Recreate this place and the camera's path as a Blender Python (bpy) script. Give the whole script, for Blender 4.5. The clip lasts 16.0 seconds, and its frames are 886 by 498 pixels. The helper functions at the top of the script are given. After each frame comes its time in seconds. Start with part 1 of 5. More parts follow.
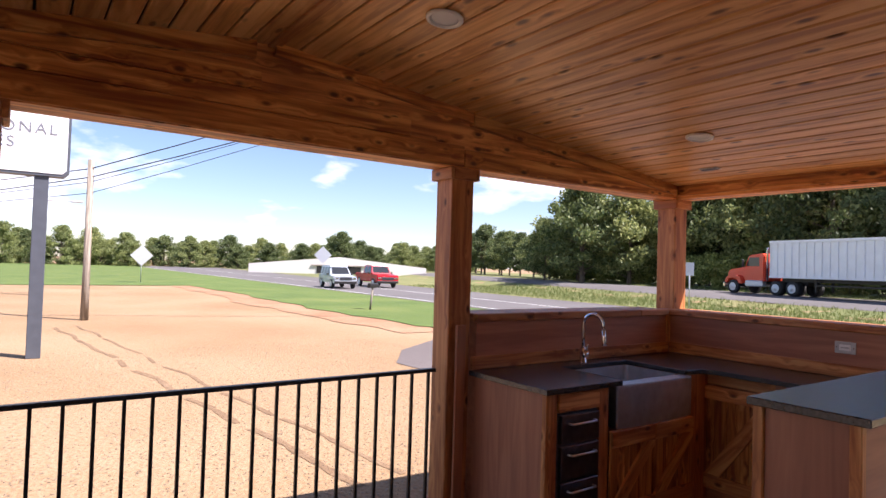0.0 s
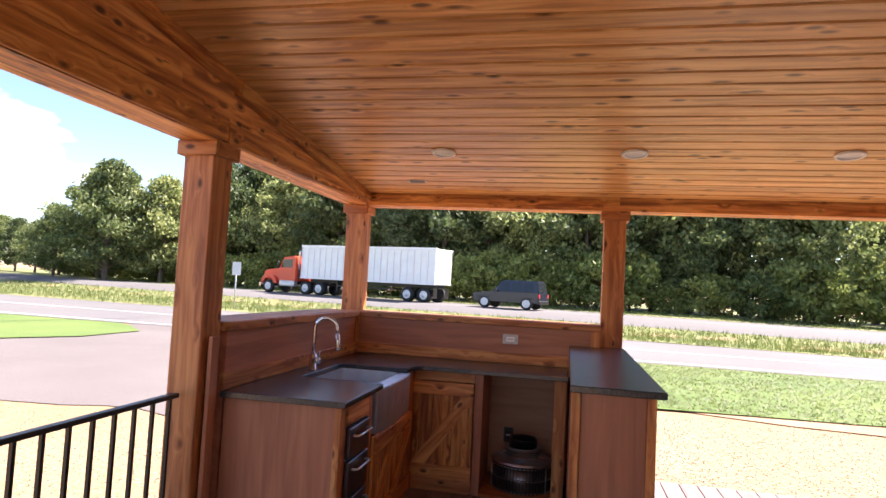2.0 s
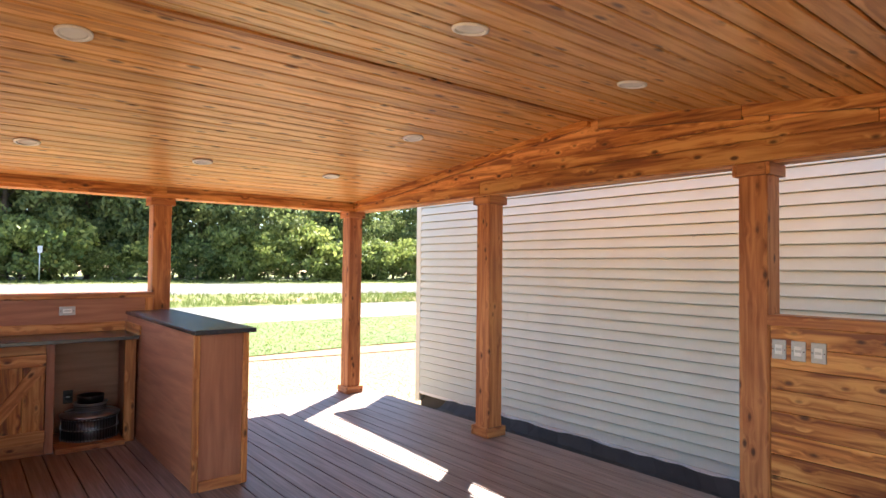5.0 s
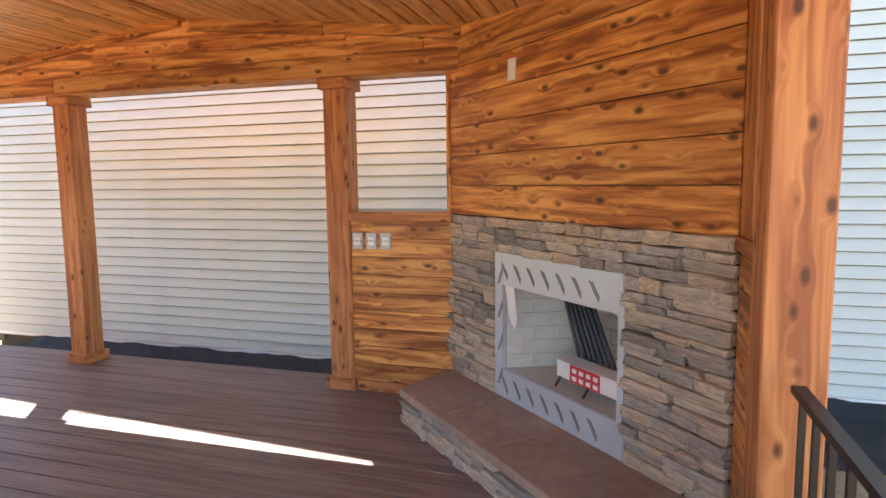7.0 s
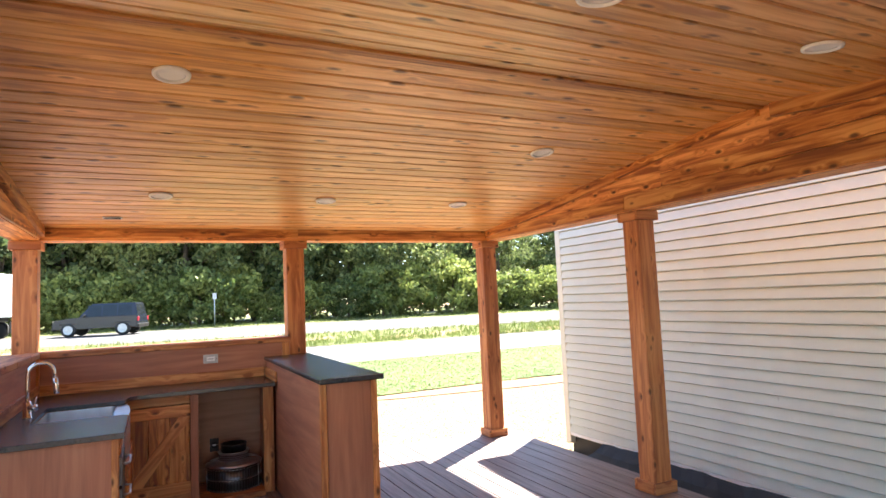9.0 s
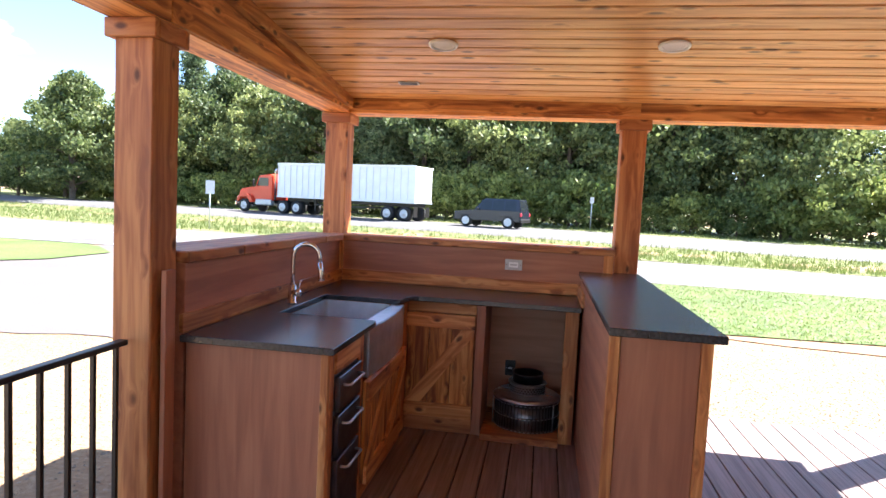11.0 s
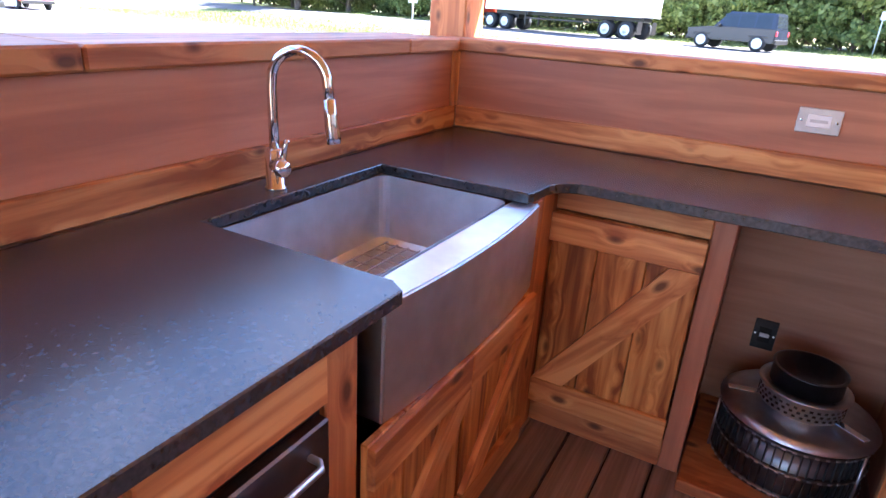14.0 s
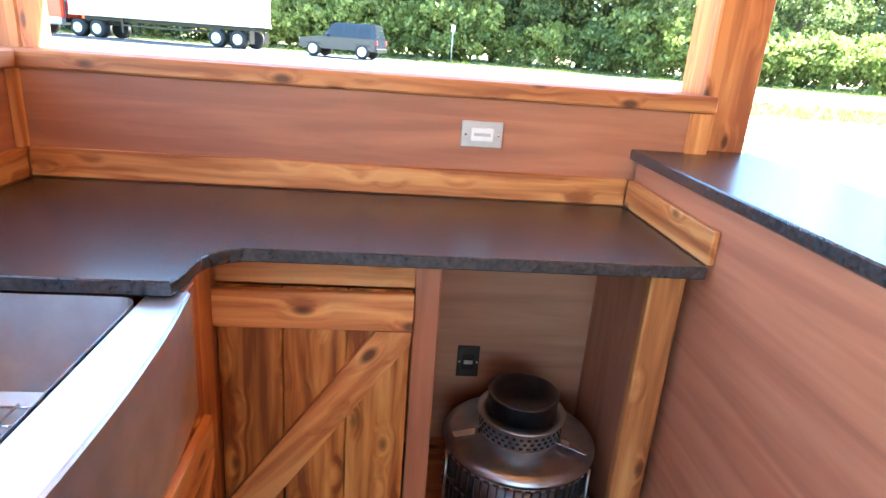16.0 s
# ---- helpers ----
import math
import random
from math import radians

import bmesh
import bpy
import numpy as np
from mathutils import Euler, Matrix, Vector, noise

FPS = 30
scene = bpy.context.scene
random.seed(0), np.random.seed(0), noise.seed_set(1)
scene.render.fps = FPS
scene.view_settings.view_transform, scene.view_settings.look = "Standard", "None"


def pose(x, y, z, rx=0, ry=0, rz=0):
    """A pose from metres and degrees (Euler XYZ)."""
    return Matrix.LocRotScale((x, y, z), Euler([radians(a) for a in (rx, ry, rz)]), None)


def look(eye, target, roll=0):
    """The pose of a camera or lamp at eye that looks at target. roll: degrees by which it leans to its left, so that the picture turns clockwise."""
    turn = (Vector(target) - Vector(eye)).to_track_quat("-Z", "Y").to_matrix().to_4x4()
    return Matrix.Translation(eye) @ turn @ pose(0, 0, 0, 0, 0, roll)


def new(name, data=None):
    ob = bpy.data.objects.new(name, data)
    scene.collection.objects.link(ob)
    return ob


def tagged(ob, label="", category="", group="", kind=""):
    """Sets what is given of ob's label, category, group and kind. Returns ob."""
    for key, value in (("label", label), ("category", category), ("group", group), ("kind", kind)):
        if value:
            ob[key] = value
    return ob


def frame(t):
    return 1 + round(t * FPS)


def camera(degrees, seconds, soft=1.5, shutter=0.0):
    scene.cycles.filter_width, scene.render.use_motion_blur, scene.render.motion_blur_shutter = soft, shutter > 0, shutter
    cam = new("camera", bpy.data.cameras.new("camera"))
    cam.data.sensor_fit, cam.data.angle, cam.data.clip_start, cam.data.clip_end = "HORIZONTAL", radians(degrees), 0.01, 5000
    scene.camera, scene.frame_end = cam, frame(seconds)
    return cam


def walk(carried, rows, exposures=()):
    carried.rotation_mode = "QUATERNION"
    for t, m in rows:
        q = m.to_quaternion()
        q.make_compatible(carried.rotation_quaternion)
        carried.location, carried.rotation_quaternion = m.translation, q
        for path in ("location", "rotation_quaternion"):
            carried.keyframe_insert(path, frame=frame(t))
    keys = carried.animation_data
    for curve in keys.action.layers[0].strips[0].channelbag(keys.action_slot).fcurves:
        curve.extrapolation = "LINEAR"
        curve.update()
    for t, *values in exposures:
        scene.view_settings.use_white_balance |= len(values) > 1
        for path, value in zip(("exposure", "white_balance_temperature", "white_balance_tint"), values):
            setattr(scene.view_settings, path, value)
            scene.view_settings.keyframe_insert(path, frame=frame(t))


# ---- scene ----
cam = camera(72.4, 16.0)
PATH = [
    (0, (1.64, 1.021, 1.561), (0.004, 2.171, 1.62), 1.7),
    (0.5, (1.391, 0.901, 1.552), (0.053, 2.384, 1.651), 2.2),
    (1, (1.061, 0.853, 1.553), (0.039, 2.569, 1.665), 2.6),
    (1.5, (0.688, 0.673, 1.537), (-0.021, 2.539, 1.656), 2.9),
    (2, (0.35, 0.502, 1.52), (-0.058, 2.456, 1.639), 3.0),
    (2.5, (0.055, 0.254, 1.514), (-0.066, 2.247, 1.623), 3.3),
    (3, (-0.206, -0.079, 1.514), (-0.049, 1.912, 1.615), 3.5),
    (3.5, (-0.404, -0.369, 1.487), (-0.029, 1.593, 1.585), 3.2),
    (4, (-0.662, -0.644, 1.511), (-0.03, 1.251, 1.599), 2.8),
    (4.5, (-0.821, -0.792, 1.536), (0.108, 0.977, 1.622), 1.7),
    (5, (-0.888, -0.823, 1.545), (0.368, 0.732, 1.601), 0.6),
    (5.2, (-0.905, -0.835, 1.545), (0.475, 0.615, 1.585), 0.2),
    (6.3, (-0.97, -1.0, 1.50), (1.0, -0.82, 1.32), -0.3),
    (7.3, (-0.908, -1.092, 1.468), (0.913, -0.294, 1.258), -1.2),
    (7.6, (-0.867, -1.045, 1.492), (0.885, -0.095, 1.33), -1.9),
    (8.2, (-0.684, -0.871, 1.536), (0.787, 0.484, 1.528), -3.1),
    (8.5, (-0.616, -0.728, 1.516), (0.643, 0.824, 1.599), -3.2),
    (9, (-0.555, -0.423, 1.575), (0.309, 1.373, 1.733), -2.5),
    (9.5, (-0.408, -0.127, 1.578), (0.077, 1.807, 1.739), -1.1),
    (10, (-0.169, 0.21, 1.55), (-0.024, 2.203, 1.636), 0.5),
    (12.3, (0.179, 2.169, 1.5), (-0.522, 3.994, 1.079), 3.0),
    (12.5, (0.167, 2.314, 1.486), (-0.587, 4.112, 1.037), 2.7),
    (13, (0.005, 2.632, 1.434), (-0.828, 4.372, 0.907), 2.8),
    (13.5, (-0.113, 2.947, 1.409), (-0.999, 4.624, 0.776), 3.3),
    (14, (-0.196, 3.197, 1.375), (-1.069, 4.837, 0.634), 3.7),
    (14.5, (-0.278, 3.396, 1.315), (-1.046, 5.048, 0.491), 3.9),
    (15, (-0.221, 3.578, 1.317), (-0.76, 5.301, 0.458), 4.1),
    (15.5, (-0.201, 3.684, 1.339), (-0.416, 5.504, 0.538), 4.2),
    (16, (-0.362, 3.66, 1.359), (-0.175, 5.545, 0.719), 4.3),
]
walk(cam, [(t, look(eye, target, roll)) for t, eye, target, roll in PATH],
     ((0.0, 1.50, 6300, 25), (0.8, 1.85, 6400, 26), (1.5, 2.20, 6500, 24), (3.5, 2.45, 6500, 14),
      (5.0, 2.80, 6500, 9), (7.5, 3.15, 6450, 8), (9.0, 2.90, 6400, 9), (10.0, 2.70, 6400, 14),
      (12.5, 3.0, 5200, 9), (13.0, 3.25, 6000, 18), (13.5, 3.60, 6000, 20), (14.0, 3.95, 5500, 18), (14.5, 4.40, 5200, 12), (15.0, 4.55, 5150, 0), (16.0, 4.5, 5800, -2)))

# ---- light ----
SUN_TO = Vector((0.56, 0.415, 1.0)).normalized()
world = bpy.data.worlds.new("sky_world")
scene.world = world
world.use_nodes = True
wn, wl = world.node_tree.nodes, world.node_tree.links
wn.clear()
sky = wn.new("ShaderNodeTexSky")
sky.sky_type = "NISHITA"
sky.sun_disc = False
sky.sun_elevation = math.asin(SUN_TO.z)
sky.sun_rotation = math.atan2(SUN_TO.x, SUN_TO.y)
sky.air_density, sky.dust_density, sky.ozone_density = 1.0, 0.15, 3.5
bg = wn.new("ShaderNodeBackground")
bg.inputs["Strength"].default_value = 0.065
# scattered fair-weather clouds low over the horizon
wtc = wn.new("ShaderNodeTexCoord")
wmap = wn.new("ShaderNodeMapping")
wmap.inputs["Scale"].default_value = (3.2, 3.2, 9.0)
wnoise = wn.new("ShaderNodeTexNoise")
wnoise.inputs["Scale"].default_value = 1.7
wnoise.inputs["Detail"].default_value = 7
wramp = wn.new("ShaderNodeValToRGB")
wramp.color_ramp.elements[0].position, wramp.color_ramp.elements[1].position = 0.56, 0.70
wmix = wn.new("ShaderNodeMix")
wmix.data_type = "RGBA"
wmix.inputs["B"].default_value = (9.0, 9.0, 9.4, 1)
wout = wn.new("ShaderNodeOutputWorld")
wl.new(wtc.outputs["Generated"], wmap.inputs["Vector"])
wl.new(wmap.outputs["Vector"], wnoise.inputs["Vector"])
wl.new(wnoise.outputs["Fac"], wramp.inputs["Fac"])
wl.new(wramp.outputs["Color"], wmix.inputs["Factor"])
wl.new(sky.outputs["Color"], wmix.inputs["A"])
wl.new(wmix.outputs["Result"], bg.inputs["Color"])
wl.new(bg.outputs["Background"], wout.inputs["Surface"])

sun_data = bpy.data.lights.new("sun", "SUN")
sun_data.energy, sun_data.angle, sun_data.color = 4.7, radians(0.55), (1.0, 0.95, 0.86)
sun = new("sun", sun_data)
sun.matrix_world = look(SUN_TO * 60, (0, 0, 0))


# ---- materials ----
def mat_base(name, rough=0.6, metal=0.0):
    m = bpy.data.materials.new(name)
    m.use_nodes = True
    b = m.node_tree.nodes["Principled BSDF"]
    b.inputs["Roughness"].default_value = rough
    b.inputs["Metallic"].default_value = metal
    return m, m.node_tree.nodes, m.node_tree.links, b


def ramp(n, stops):
    r = n.new("ShaderNodeValToRGB")
    e = r.color_ramp.elements
    while len(e) < len(stops):
        e.new(0.5)
    for k, (p, c) in enumerate(stops):
        e[k].position, e[k].color = p, (*c, 1)
    return r


def bump_to(n, l, b, height, strength, dist=0.01):
    u = n.new("ShaderNodeBump")
    u.inputs["Strength"].default_value = strength
    u.inputs["Distance"].default_value = dist
    l.new(height, u.inputs["Height"])
    l.new(u.outputs["Normal"], b.inputs["Normal"])


def wood(name, dark, mid, light, rough=0.5, knots=True, island=False, vary=0.35, grain=13.0, knot_scale=(6.0, 12.0, 12.0)):
    """Stained wood; the grain runs along each piece's own x axis and bends round the knots."""
    m, n, l, b = mat_base(name, rough)
    tc = n.new("ShaderNodeTexCoord")
    if island:
        rnd = n.new("ShaderNodeNewGeometry").outputs["Random Per Island"]
    else:
        rnd = n.new("ShaderNodeObjectInfo").outputs["Random"]
    mul = n.new("ShaderNodeVectorMath")
    mul.operation = "SCALE"
    mul.inputs[0].default_value = (37, 53, 71)
    l.new(rnd, mul.inputs["Scale"])
    add = n.new("ShaderNodeVectorMath")
    l.new(tc.outputs["Object"], add.inputs[0])
    l.new(mul.outputs["Vector"], add.inputs[1])
    place = add.outputs["Vector"]
    if knots:
        mk = n.new("ShaderNodeMapping")
        mk.inputs["Scale"].default_value = knot_scale
        l.new(place, mk.inputs["Vector"])
        v = n.new("ShaderNodeTexVoronoi")
        v.inputs["Scale"].default_value = 1.0
        l.new(mk.outputs["Vector"], v.inputs["Vector"])
        swirl = n.new("ShaderNodeMapRange")
        swirl.interpolation_type = "SMOOTHSTEP"
        swirl.inputs["From Min"].default_value, swirl.inputs["From Max"].default_value = 0.5, 0.05
        l.new(v.outputs["Distance"], swirl.inputs["Value"])
        push = n.new("ShaderNodeVectorMath")
        push.operation = "SCALE"
        push.inputs[0].default_value = (0.0, 0.022, 0.022)
        l.new(swirl.outputs["Result"], push.inputs["Scale"])
        bent = n.new("ShaderNodeVectorMath")
        l.new(place, bent.inputs[0])
        l.new(push.outputs["Vector"], bent.inputs[1])
        place = bent.outputs["Vector"]
    fine = n.new("ShaderNodeMapping")
    fine.inputs["Scale"].default_value = (1.5, grain * 2.0, grain * 2.0)
    l.new(place, fine.inputs["Vector"])
    g = n.new("ShaderNodeTexNoise")
    g.inputs["Scale"].default_value, g.inputs["Detail"].default_value = 1.0, 5
    g.inputs["Distortion"].default_value = 0.7
    l.new(fine.outputs["Vector"], g.inputs["Vector"])
    broad = n.new("ShaderNodeMapping")
    broad.inputs["Scale"].default_value = (0.8, 9.0, 9.0)
    l.new(place, broad.inputs["Vector"])
    g2 = n.new("ShaderNodeTexNoise")
    g2.inputs["Scale"].default_value, g2.inputs["Detail"].default_value = 1.3, 3
    g2.inputs["Distortion"].default_value = 1.4
    l.new(broad.outputs["Vector"], g2.inputs["Vector"])
    s2 = n.new("ShaderNodeMath")
    s2.operation = "MULTIPLY"
    s2.inputs[1].default_value = 0.45
    l.new(g2.outputs["Fac"], s2.inputs[0])
    mix = n.new("ShaderNodeMath")
    mix.operation = "MULTIPLY_ADD"
    mix.inputs[1].default_value = 0.55
    l.new(g.outputs["Fac"], mix.inputs[0])
    l.new(s2.outputs[0], mix.inputs[2])
    r = ramp(n, ((0.40, dark), (0.5, mid), (0.60, light)))
    l.new(mix.outputs[0], r.inputs["Fac"])
    hsv = n.new("ShaderNodeHueSaturation")
    mr = n.new("ShaderNodeMapRange")
    mr.inputs["To Min"].default_value, mr.inputs["To Max"].default_value = 1 - vary, 1 + vary
    l.new(rnd, mr.inputs["Value"])
    l.new(mr.outputs["Result"], hsv.inputs["Value"])
    l.new(r.outputs["Color"], hsv.inputs["Color"])
    col = hsv.outputs["Color"]
    if knots:
        kr = ramp(n, ((0.09, (1, 1, 1)), (0.14, (0.6, 0.6, 0.6)), (0.21, (0, 0, 0))))
        l.new(v.outputs["Distance"], kr.inputs["Fac"])
        km = n.new("ShaderNodeMix")
        km.data_type = "RGBA"
        km.inputs["B"].default_value = (dark[0] * 0.26, dark[1] * 0.24, dark[2] * 0.26, 1)
        sc = n.new("ShaderNodeMath")
        sc.operation = "MULTIPLY"
        sc.inputs[1].default_value = 0.9
        l.new(kr.outputs["Color"], sc.inputs[0])
        l.new(sc.outputs[0], km.inputs["Factor"])
        l.new(col, km.inputs["A"])
        col = km.outputs["Result"]
    l.new(col, b.inputs["Base Color"])
    bump_to(n, l, b, g.outputs["Fac"], 0.25, 0.004)
    return m


def plain(name, color, rough=0.5, metal=0.0, spots=0.12, scale=30.0, bump=0.08):
    """A painted, cast or moulded surface with faint blotches and grain."""
    m, n, l, b = mat_base(name, rough, metal)
    tc = n.new("ShaderNodeTexCoord")
    t = n.new("ShaderNodeTexNoise")
    t.inputs["Scale"].default_value, t.inputs["Detail"].default_value = scale, 5
    l.new(tc.outputs["Object"], t.inputs["Vector"])
    r = ramp(n, ((0.3, [c * (1 - spots) for c in color]), (0.7, [min(1, c * (1 + spots)) for c in color])))
    l.new(t.outputs["Fac"], r.inputs["Fac"])
    l.new(r.outputs["Color"], b.inputs["Base Color"])
    bump_to(n, l, b, t.outputs["Fac"], bump, 0.003)
    return m


def ground_mat(name, stops, fine, coarse, bump=0.6, rough=0.95, dist=0.03):
    """Earth, gravel, grass or asphalt: grain at two scales in world metres."""
    m, n, l, b = mat_base(name, rough)
    tc = n.new("ShaderNodeTexCoord")
    a = n.new("ShaderNodeTexNoise")
    a.inputs["Scale"].default_value, a.inputs["Detail"].default_value = fine, 6
    c = n.new("ShaderNodeTexNoise")
    c.inputs["Scale"].default_value, c.inputs["Detail"].default_value = coarse, 4
    l.new(tc.outputs["Object"], a.inputs["Vector"])
    l.new(tc.outputs["Object"], c.inputs["Vector"])
    mx = n.new("ShaderNodeMath")
    mx.operation = "MULTIPLY_ADD"
    mx.inputs[1].default_value = 0.5
    l.new(a.outputs["Fac"], mx.inputs[0])
    h = n.new("ShaderNodeMath")
    h.operation = "MULTIPLY"
    h.inputs[1].default_value = 0.5
    l.new(c.outputs["Fac"], h.inputs[0])
    l.new(h.outputs[0], mx.inputs[2])
    r = ramp(n, stops)
    l.new(mx.outputs[0], r.inputs["Fac"])
    l.new(r.outputs["Color"], b.inputs["Base Color"])
    bump_to(n, l, b, a.outputs["Fac"], bump, dist)
    return m


M_CEIL = wood("pine_ceiling", (0.50, 0.225, 0.066), (0.70, 0.36, 0.115), (0.82, 0.48, 0.18), 0.36, True, True, 0.15, 13.0, (4.2, 11.0, 11.0))
M_CEDAR = wood("cedar_beam", (0.24, 0.074, 0.020), (0.52, 0.205, 0.055), (0.72, 0.36, 0.115), 0.55)
M_POST = wood("cedar_post", (0.30, 0.096, 0.032), (0.45, 0.168, 0.056), (0.58, 0.255, 0.090), 0.55, True, False, 0.14)
M_PANEL = wood("cedar_cladding", (0.25, 0.068, 0.014), (0.54, 0.205, 0.046), (0.78, 0.39, 0.115), 0.45, True, False, 0.20)
M_TRIM = wood("cedar_light_trim", (0.34, 0.105, 0.028), (0.57, 0.225, 0.066), (0.74, 0.37, 0.13), 0.55, True, False, 0.15)
M_PLY = wood("red_plywood", (0.37, 0.142, 0.077), (0.44, 0.177, 0.095), (0.50, 0.214, 0.116), 0.5, False, False, 0.08, 9.0)
M_PALEPLY = wood("bare_plywood", (0.36, 0.17, 0.095), (0.41, 0.205, 0.118), (0.46, 0.24, 0.145), 0.6, False, False, 0.08, 9.0)
M_DECK = wood("composite_deck", (0.165, 0.118, 0.106), (0.225, 0.162, 0.146), (0.285, 0.21, 0.19), 0.5, False, False, 0.09, 30.0)
M_GRANITE = plain("black_leathered_granite", (0.036, 0.037, 0.042), 0.27, 0.0, 0.5, 80, 0.12)
M_GRANITE.node_tree.nodes["Principled BSDF"].inputs["Specular IOR Level"].default_value = 0.9
M_STEEL = plain("brushed_steel", (0.72, 0.76, 0.79), 0.38, 1.0, 0.10, 14, 0.05)
M_CHROME = plain("chrome", (0.72, 0.72, 0.74), 0.09, 1.0, 0.03, 20, 0.0)
M_DARKSTEEL = plain("dark_steel", (0.16, 0.16, 0.17), 0.33, 1.0, 0.2, 18, 0.05)
M_GALV = plain("stainless_vent", (0.52, 0.53, 0.56), 0.36, 1.0, 0.2, 15, 0.06)
M_BLACK = plain("black_iron", (0.028, 0.026, 0.026), 0.42, 0.3, 0.2, 40, 0.1)
M_WHITE = plain("white_enamel", (0.86, 0.86, 0.85), 0.4, 0.0, 0.03, 20, 0.02)
M_GREYPL = plain("grey_plate", (0.50, 0.50, 0.50), 0.35, 0.2, 0.06, 40, 0.03)
# near-black that paints shade below the deck and in holes; also dark joints
M_DARKFILL = plain("shade_and_joint_black", (0.015, 0.014, 0.014), 0.9)
M_SIDING = plain("beige_vinyl", (0.56, 0.60, 0.55), 0.34, 0.0, 0.04, 3, 0.10)
M_SIDTRIM = plain("beige_trim", (0.64, 0.65, 0.57), 0.45, 0.0, 0.03, 5, 0.03)
M_ROOF = plain("brown_shingle", (0.09, 0.075, 0.065), 0.9, 0.0, 0.4, 25, 0.5)
M_LINER = plain("black_plastic", (0.010, 0.010, 0.011), 0.6, 0.0, 0.3, 8, 0.6)
M_BRICKW = plain("white_firebrick", (0.66, 0.64, 0.60), 0.8, 0.0, 0.08, 25, 0.2)
M_FILM = plain("film_wrapped_steel", (0.62, 0.68, 0.76), 0.35, 0.25, 0.05, 5, 0.05)
M_INK = plain("grey_print", (0.13, 0.14, 0.16), 0.6)
M_RED = plain("red_label", (0.62, 0.035, 0.05), 0.5, 0.0, 0.06, 20, 0.0)
M_PAPER = plain("white_paper", (0.86, 0.87, 0.87), 0.7, 0.0, 0.02, 10, 0.05)
M_SLAB = ground_mat("sandstone_slab", ((0.3, (0.26, 0.185, 0.145)), (0.5, (0.36, 0.265, 0.215)), (0.7, (0.44, 0.34, 0.28))), 22, 3, 0.25, 0.8, 0.01)
M_SIGN = plain("sign_white", (0.82, 0.83, 0.85), 0.35, 0.0, 0.02, 3, 0.0)
M_SIGNGREY = plain("sign_grey", (0.075, 0.085, 0.105), 0.5, 0.1, 0.1, 6, 0.05)
M_LETTER = plain("sign_letter", (0.16, 0.17, 0.20), 0.6)
M_POLE = wood("weathered_pole", (0.15, 0.125, 0.10), (0.235, 0.20, 0.16), (0.31, 0.27, 0.22), 0.85, False)
M_ALU = plain("sign_aluminium", (0.55, 0.57, 0.60), 0.45, 0.5, 0.05, 8, 0.0)


def stone_mat():
    m, n, l, b = mat_base("stacked_stone", 0.85)
    tc = n.new("ShaderNodeTexCoord")
    oi = n.new("ShaderNodeObjectInfo")
    r = ramp(n, ((0.0, (0.25, 0.235, 0.225)), (0.2, (0.42, 0.38, 0.335)), (0.45, (0.55, 0.45, 0.34)), (0.7, (0.62, 0.54, 0.43)), (0.85, (0.48, 0.44, 0.40)), (1.0, (0.31, 0.285, 0.27))))
    l.new(oi.outputs["Random"], r.inputs["Fac"])
    t = n.new("ShaderNodeTexNoise")
    t.inputs["Scale"].default_value, t.inputs["Detail"].default_value = 3.2, 5
    l.new(tc.outputs["Object"], t.inputs["Vector"])
    r2 = ramp(n, ((0.3, (0.72, 0.72, 0.74)), (0.7, (1.25, 1.2, 1.14))))
    l.new(t.outputs["Fac"], r2.inputs["Fac"])
    mx = n.new("ShaderNodeMix")
    mx.data_type, mx.blend_type = "RGBA", "MULTIPLY"
    mx.inputs["Factor"].default_value = 1
    l.new(r.outputs["Color"], mx.inputs["A"])
    l.new(r2.outputs["Color"], mx.inputs["B"])
    l.new(mx.outputs["Result"], b.inputs["Base Color"])
    bump_to(n, l, b, t.outputs["Fac"], 0.6, 0.03)
    return m


def leaf_mat(name, dark, light):
    m, n, l, b = mat_base(name, 0.6)
    g = n.new("ShaderNodeNewGeometry")
    r = ramp(n, ((0.0, dark), (1.0, light)))
    l.new(g.outputs["Random Per Island"], r.inputs["Fac"])
    oi = n.new("ShaderNodeObjectInfo")
    hs = n.new("ShaderNodeHueSaturation")
    mr = n.new("ShaderNodeMapRange")
    mr.inputs["To Min"].default_value, mr.inputs["To Max"].default_value = 0.65, 1.6
    l.new(oi.outputs["Random"], mr.inputs["Value"])
    mh = n.new("ShaderNodeMapRange")
    mh.inputs["To Min"].default_value, mh.inputs["To Max"].default_value = 0.515, 0.475
    l.new(oi.outputs["Random"], mh.inputs["Value"])
    l.new(mh.outputs["Result"], hs.inputs["Hue"])
    l.new(mr.outputs["Result"], hs.inputs["Value"])
    l.new(r.outputs["Color"], hs.inputs["Color"])
    l.new(hs.outputs["Color"], b.inputs["Base Color"])
    tr = n.new("ShaderNodeBsdfTranslucent")
    l.new(hs.outputs["Color"], tr.inputs["Color"])
    mx = n.new("ShaderNodeMixShader")
    mx.inputs["Fac"].default_value = 0.42
    l.new(b.outputs["BSDF"], mx.inputs[1])
    l.new(tr.outputs["BSDF"], mx.inputs[2])
    l.new(mx.outputs["Shader"], n["Material Output"].inputs["Surface"])
    return m


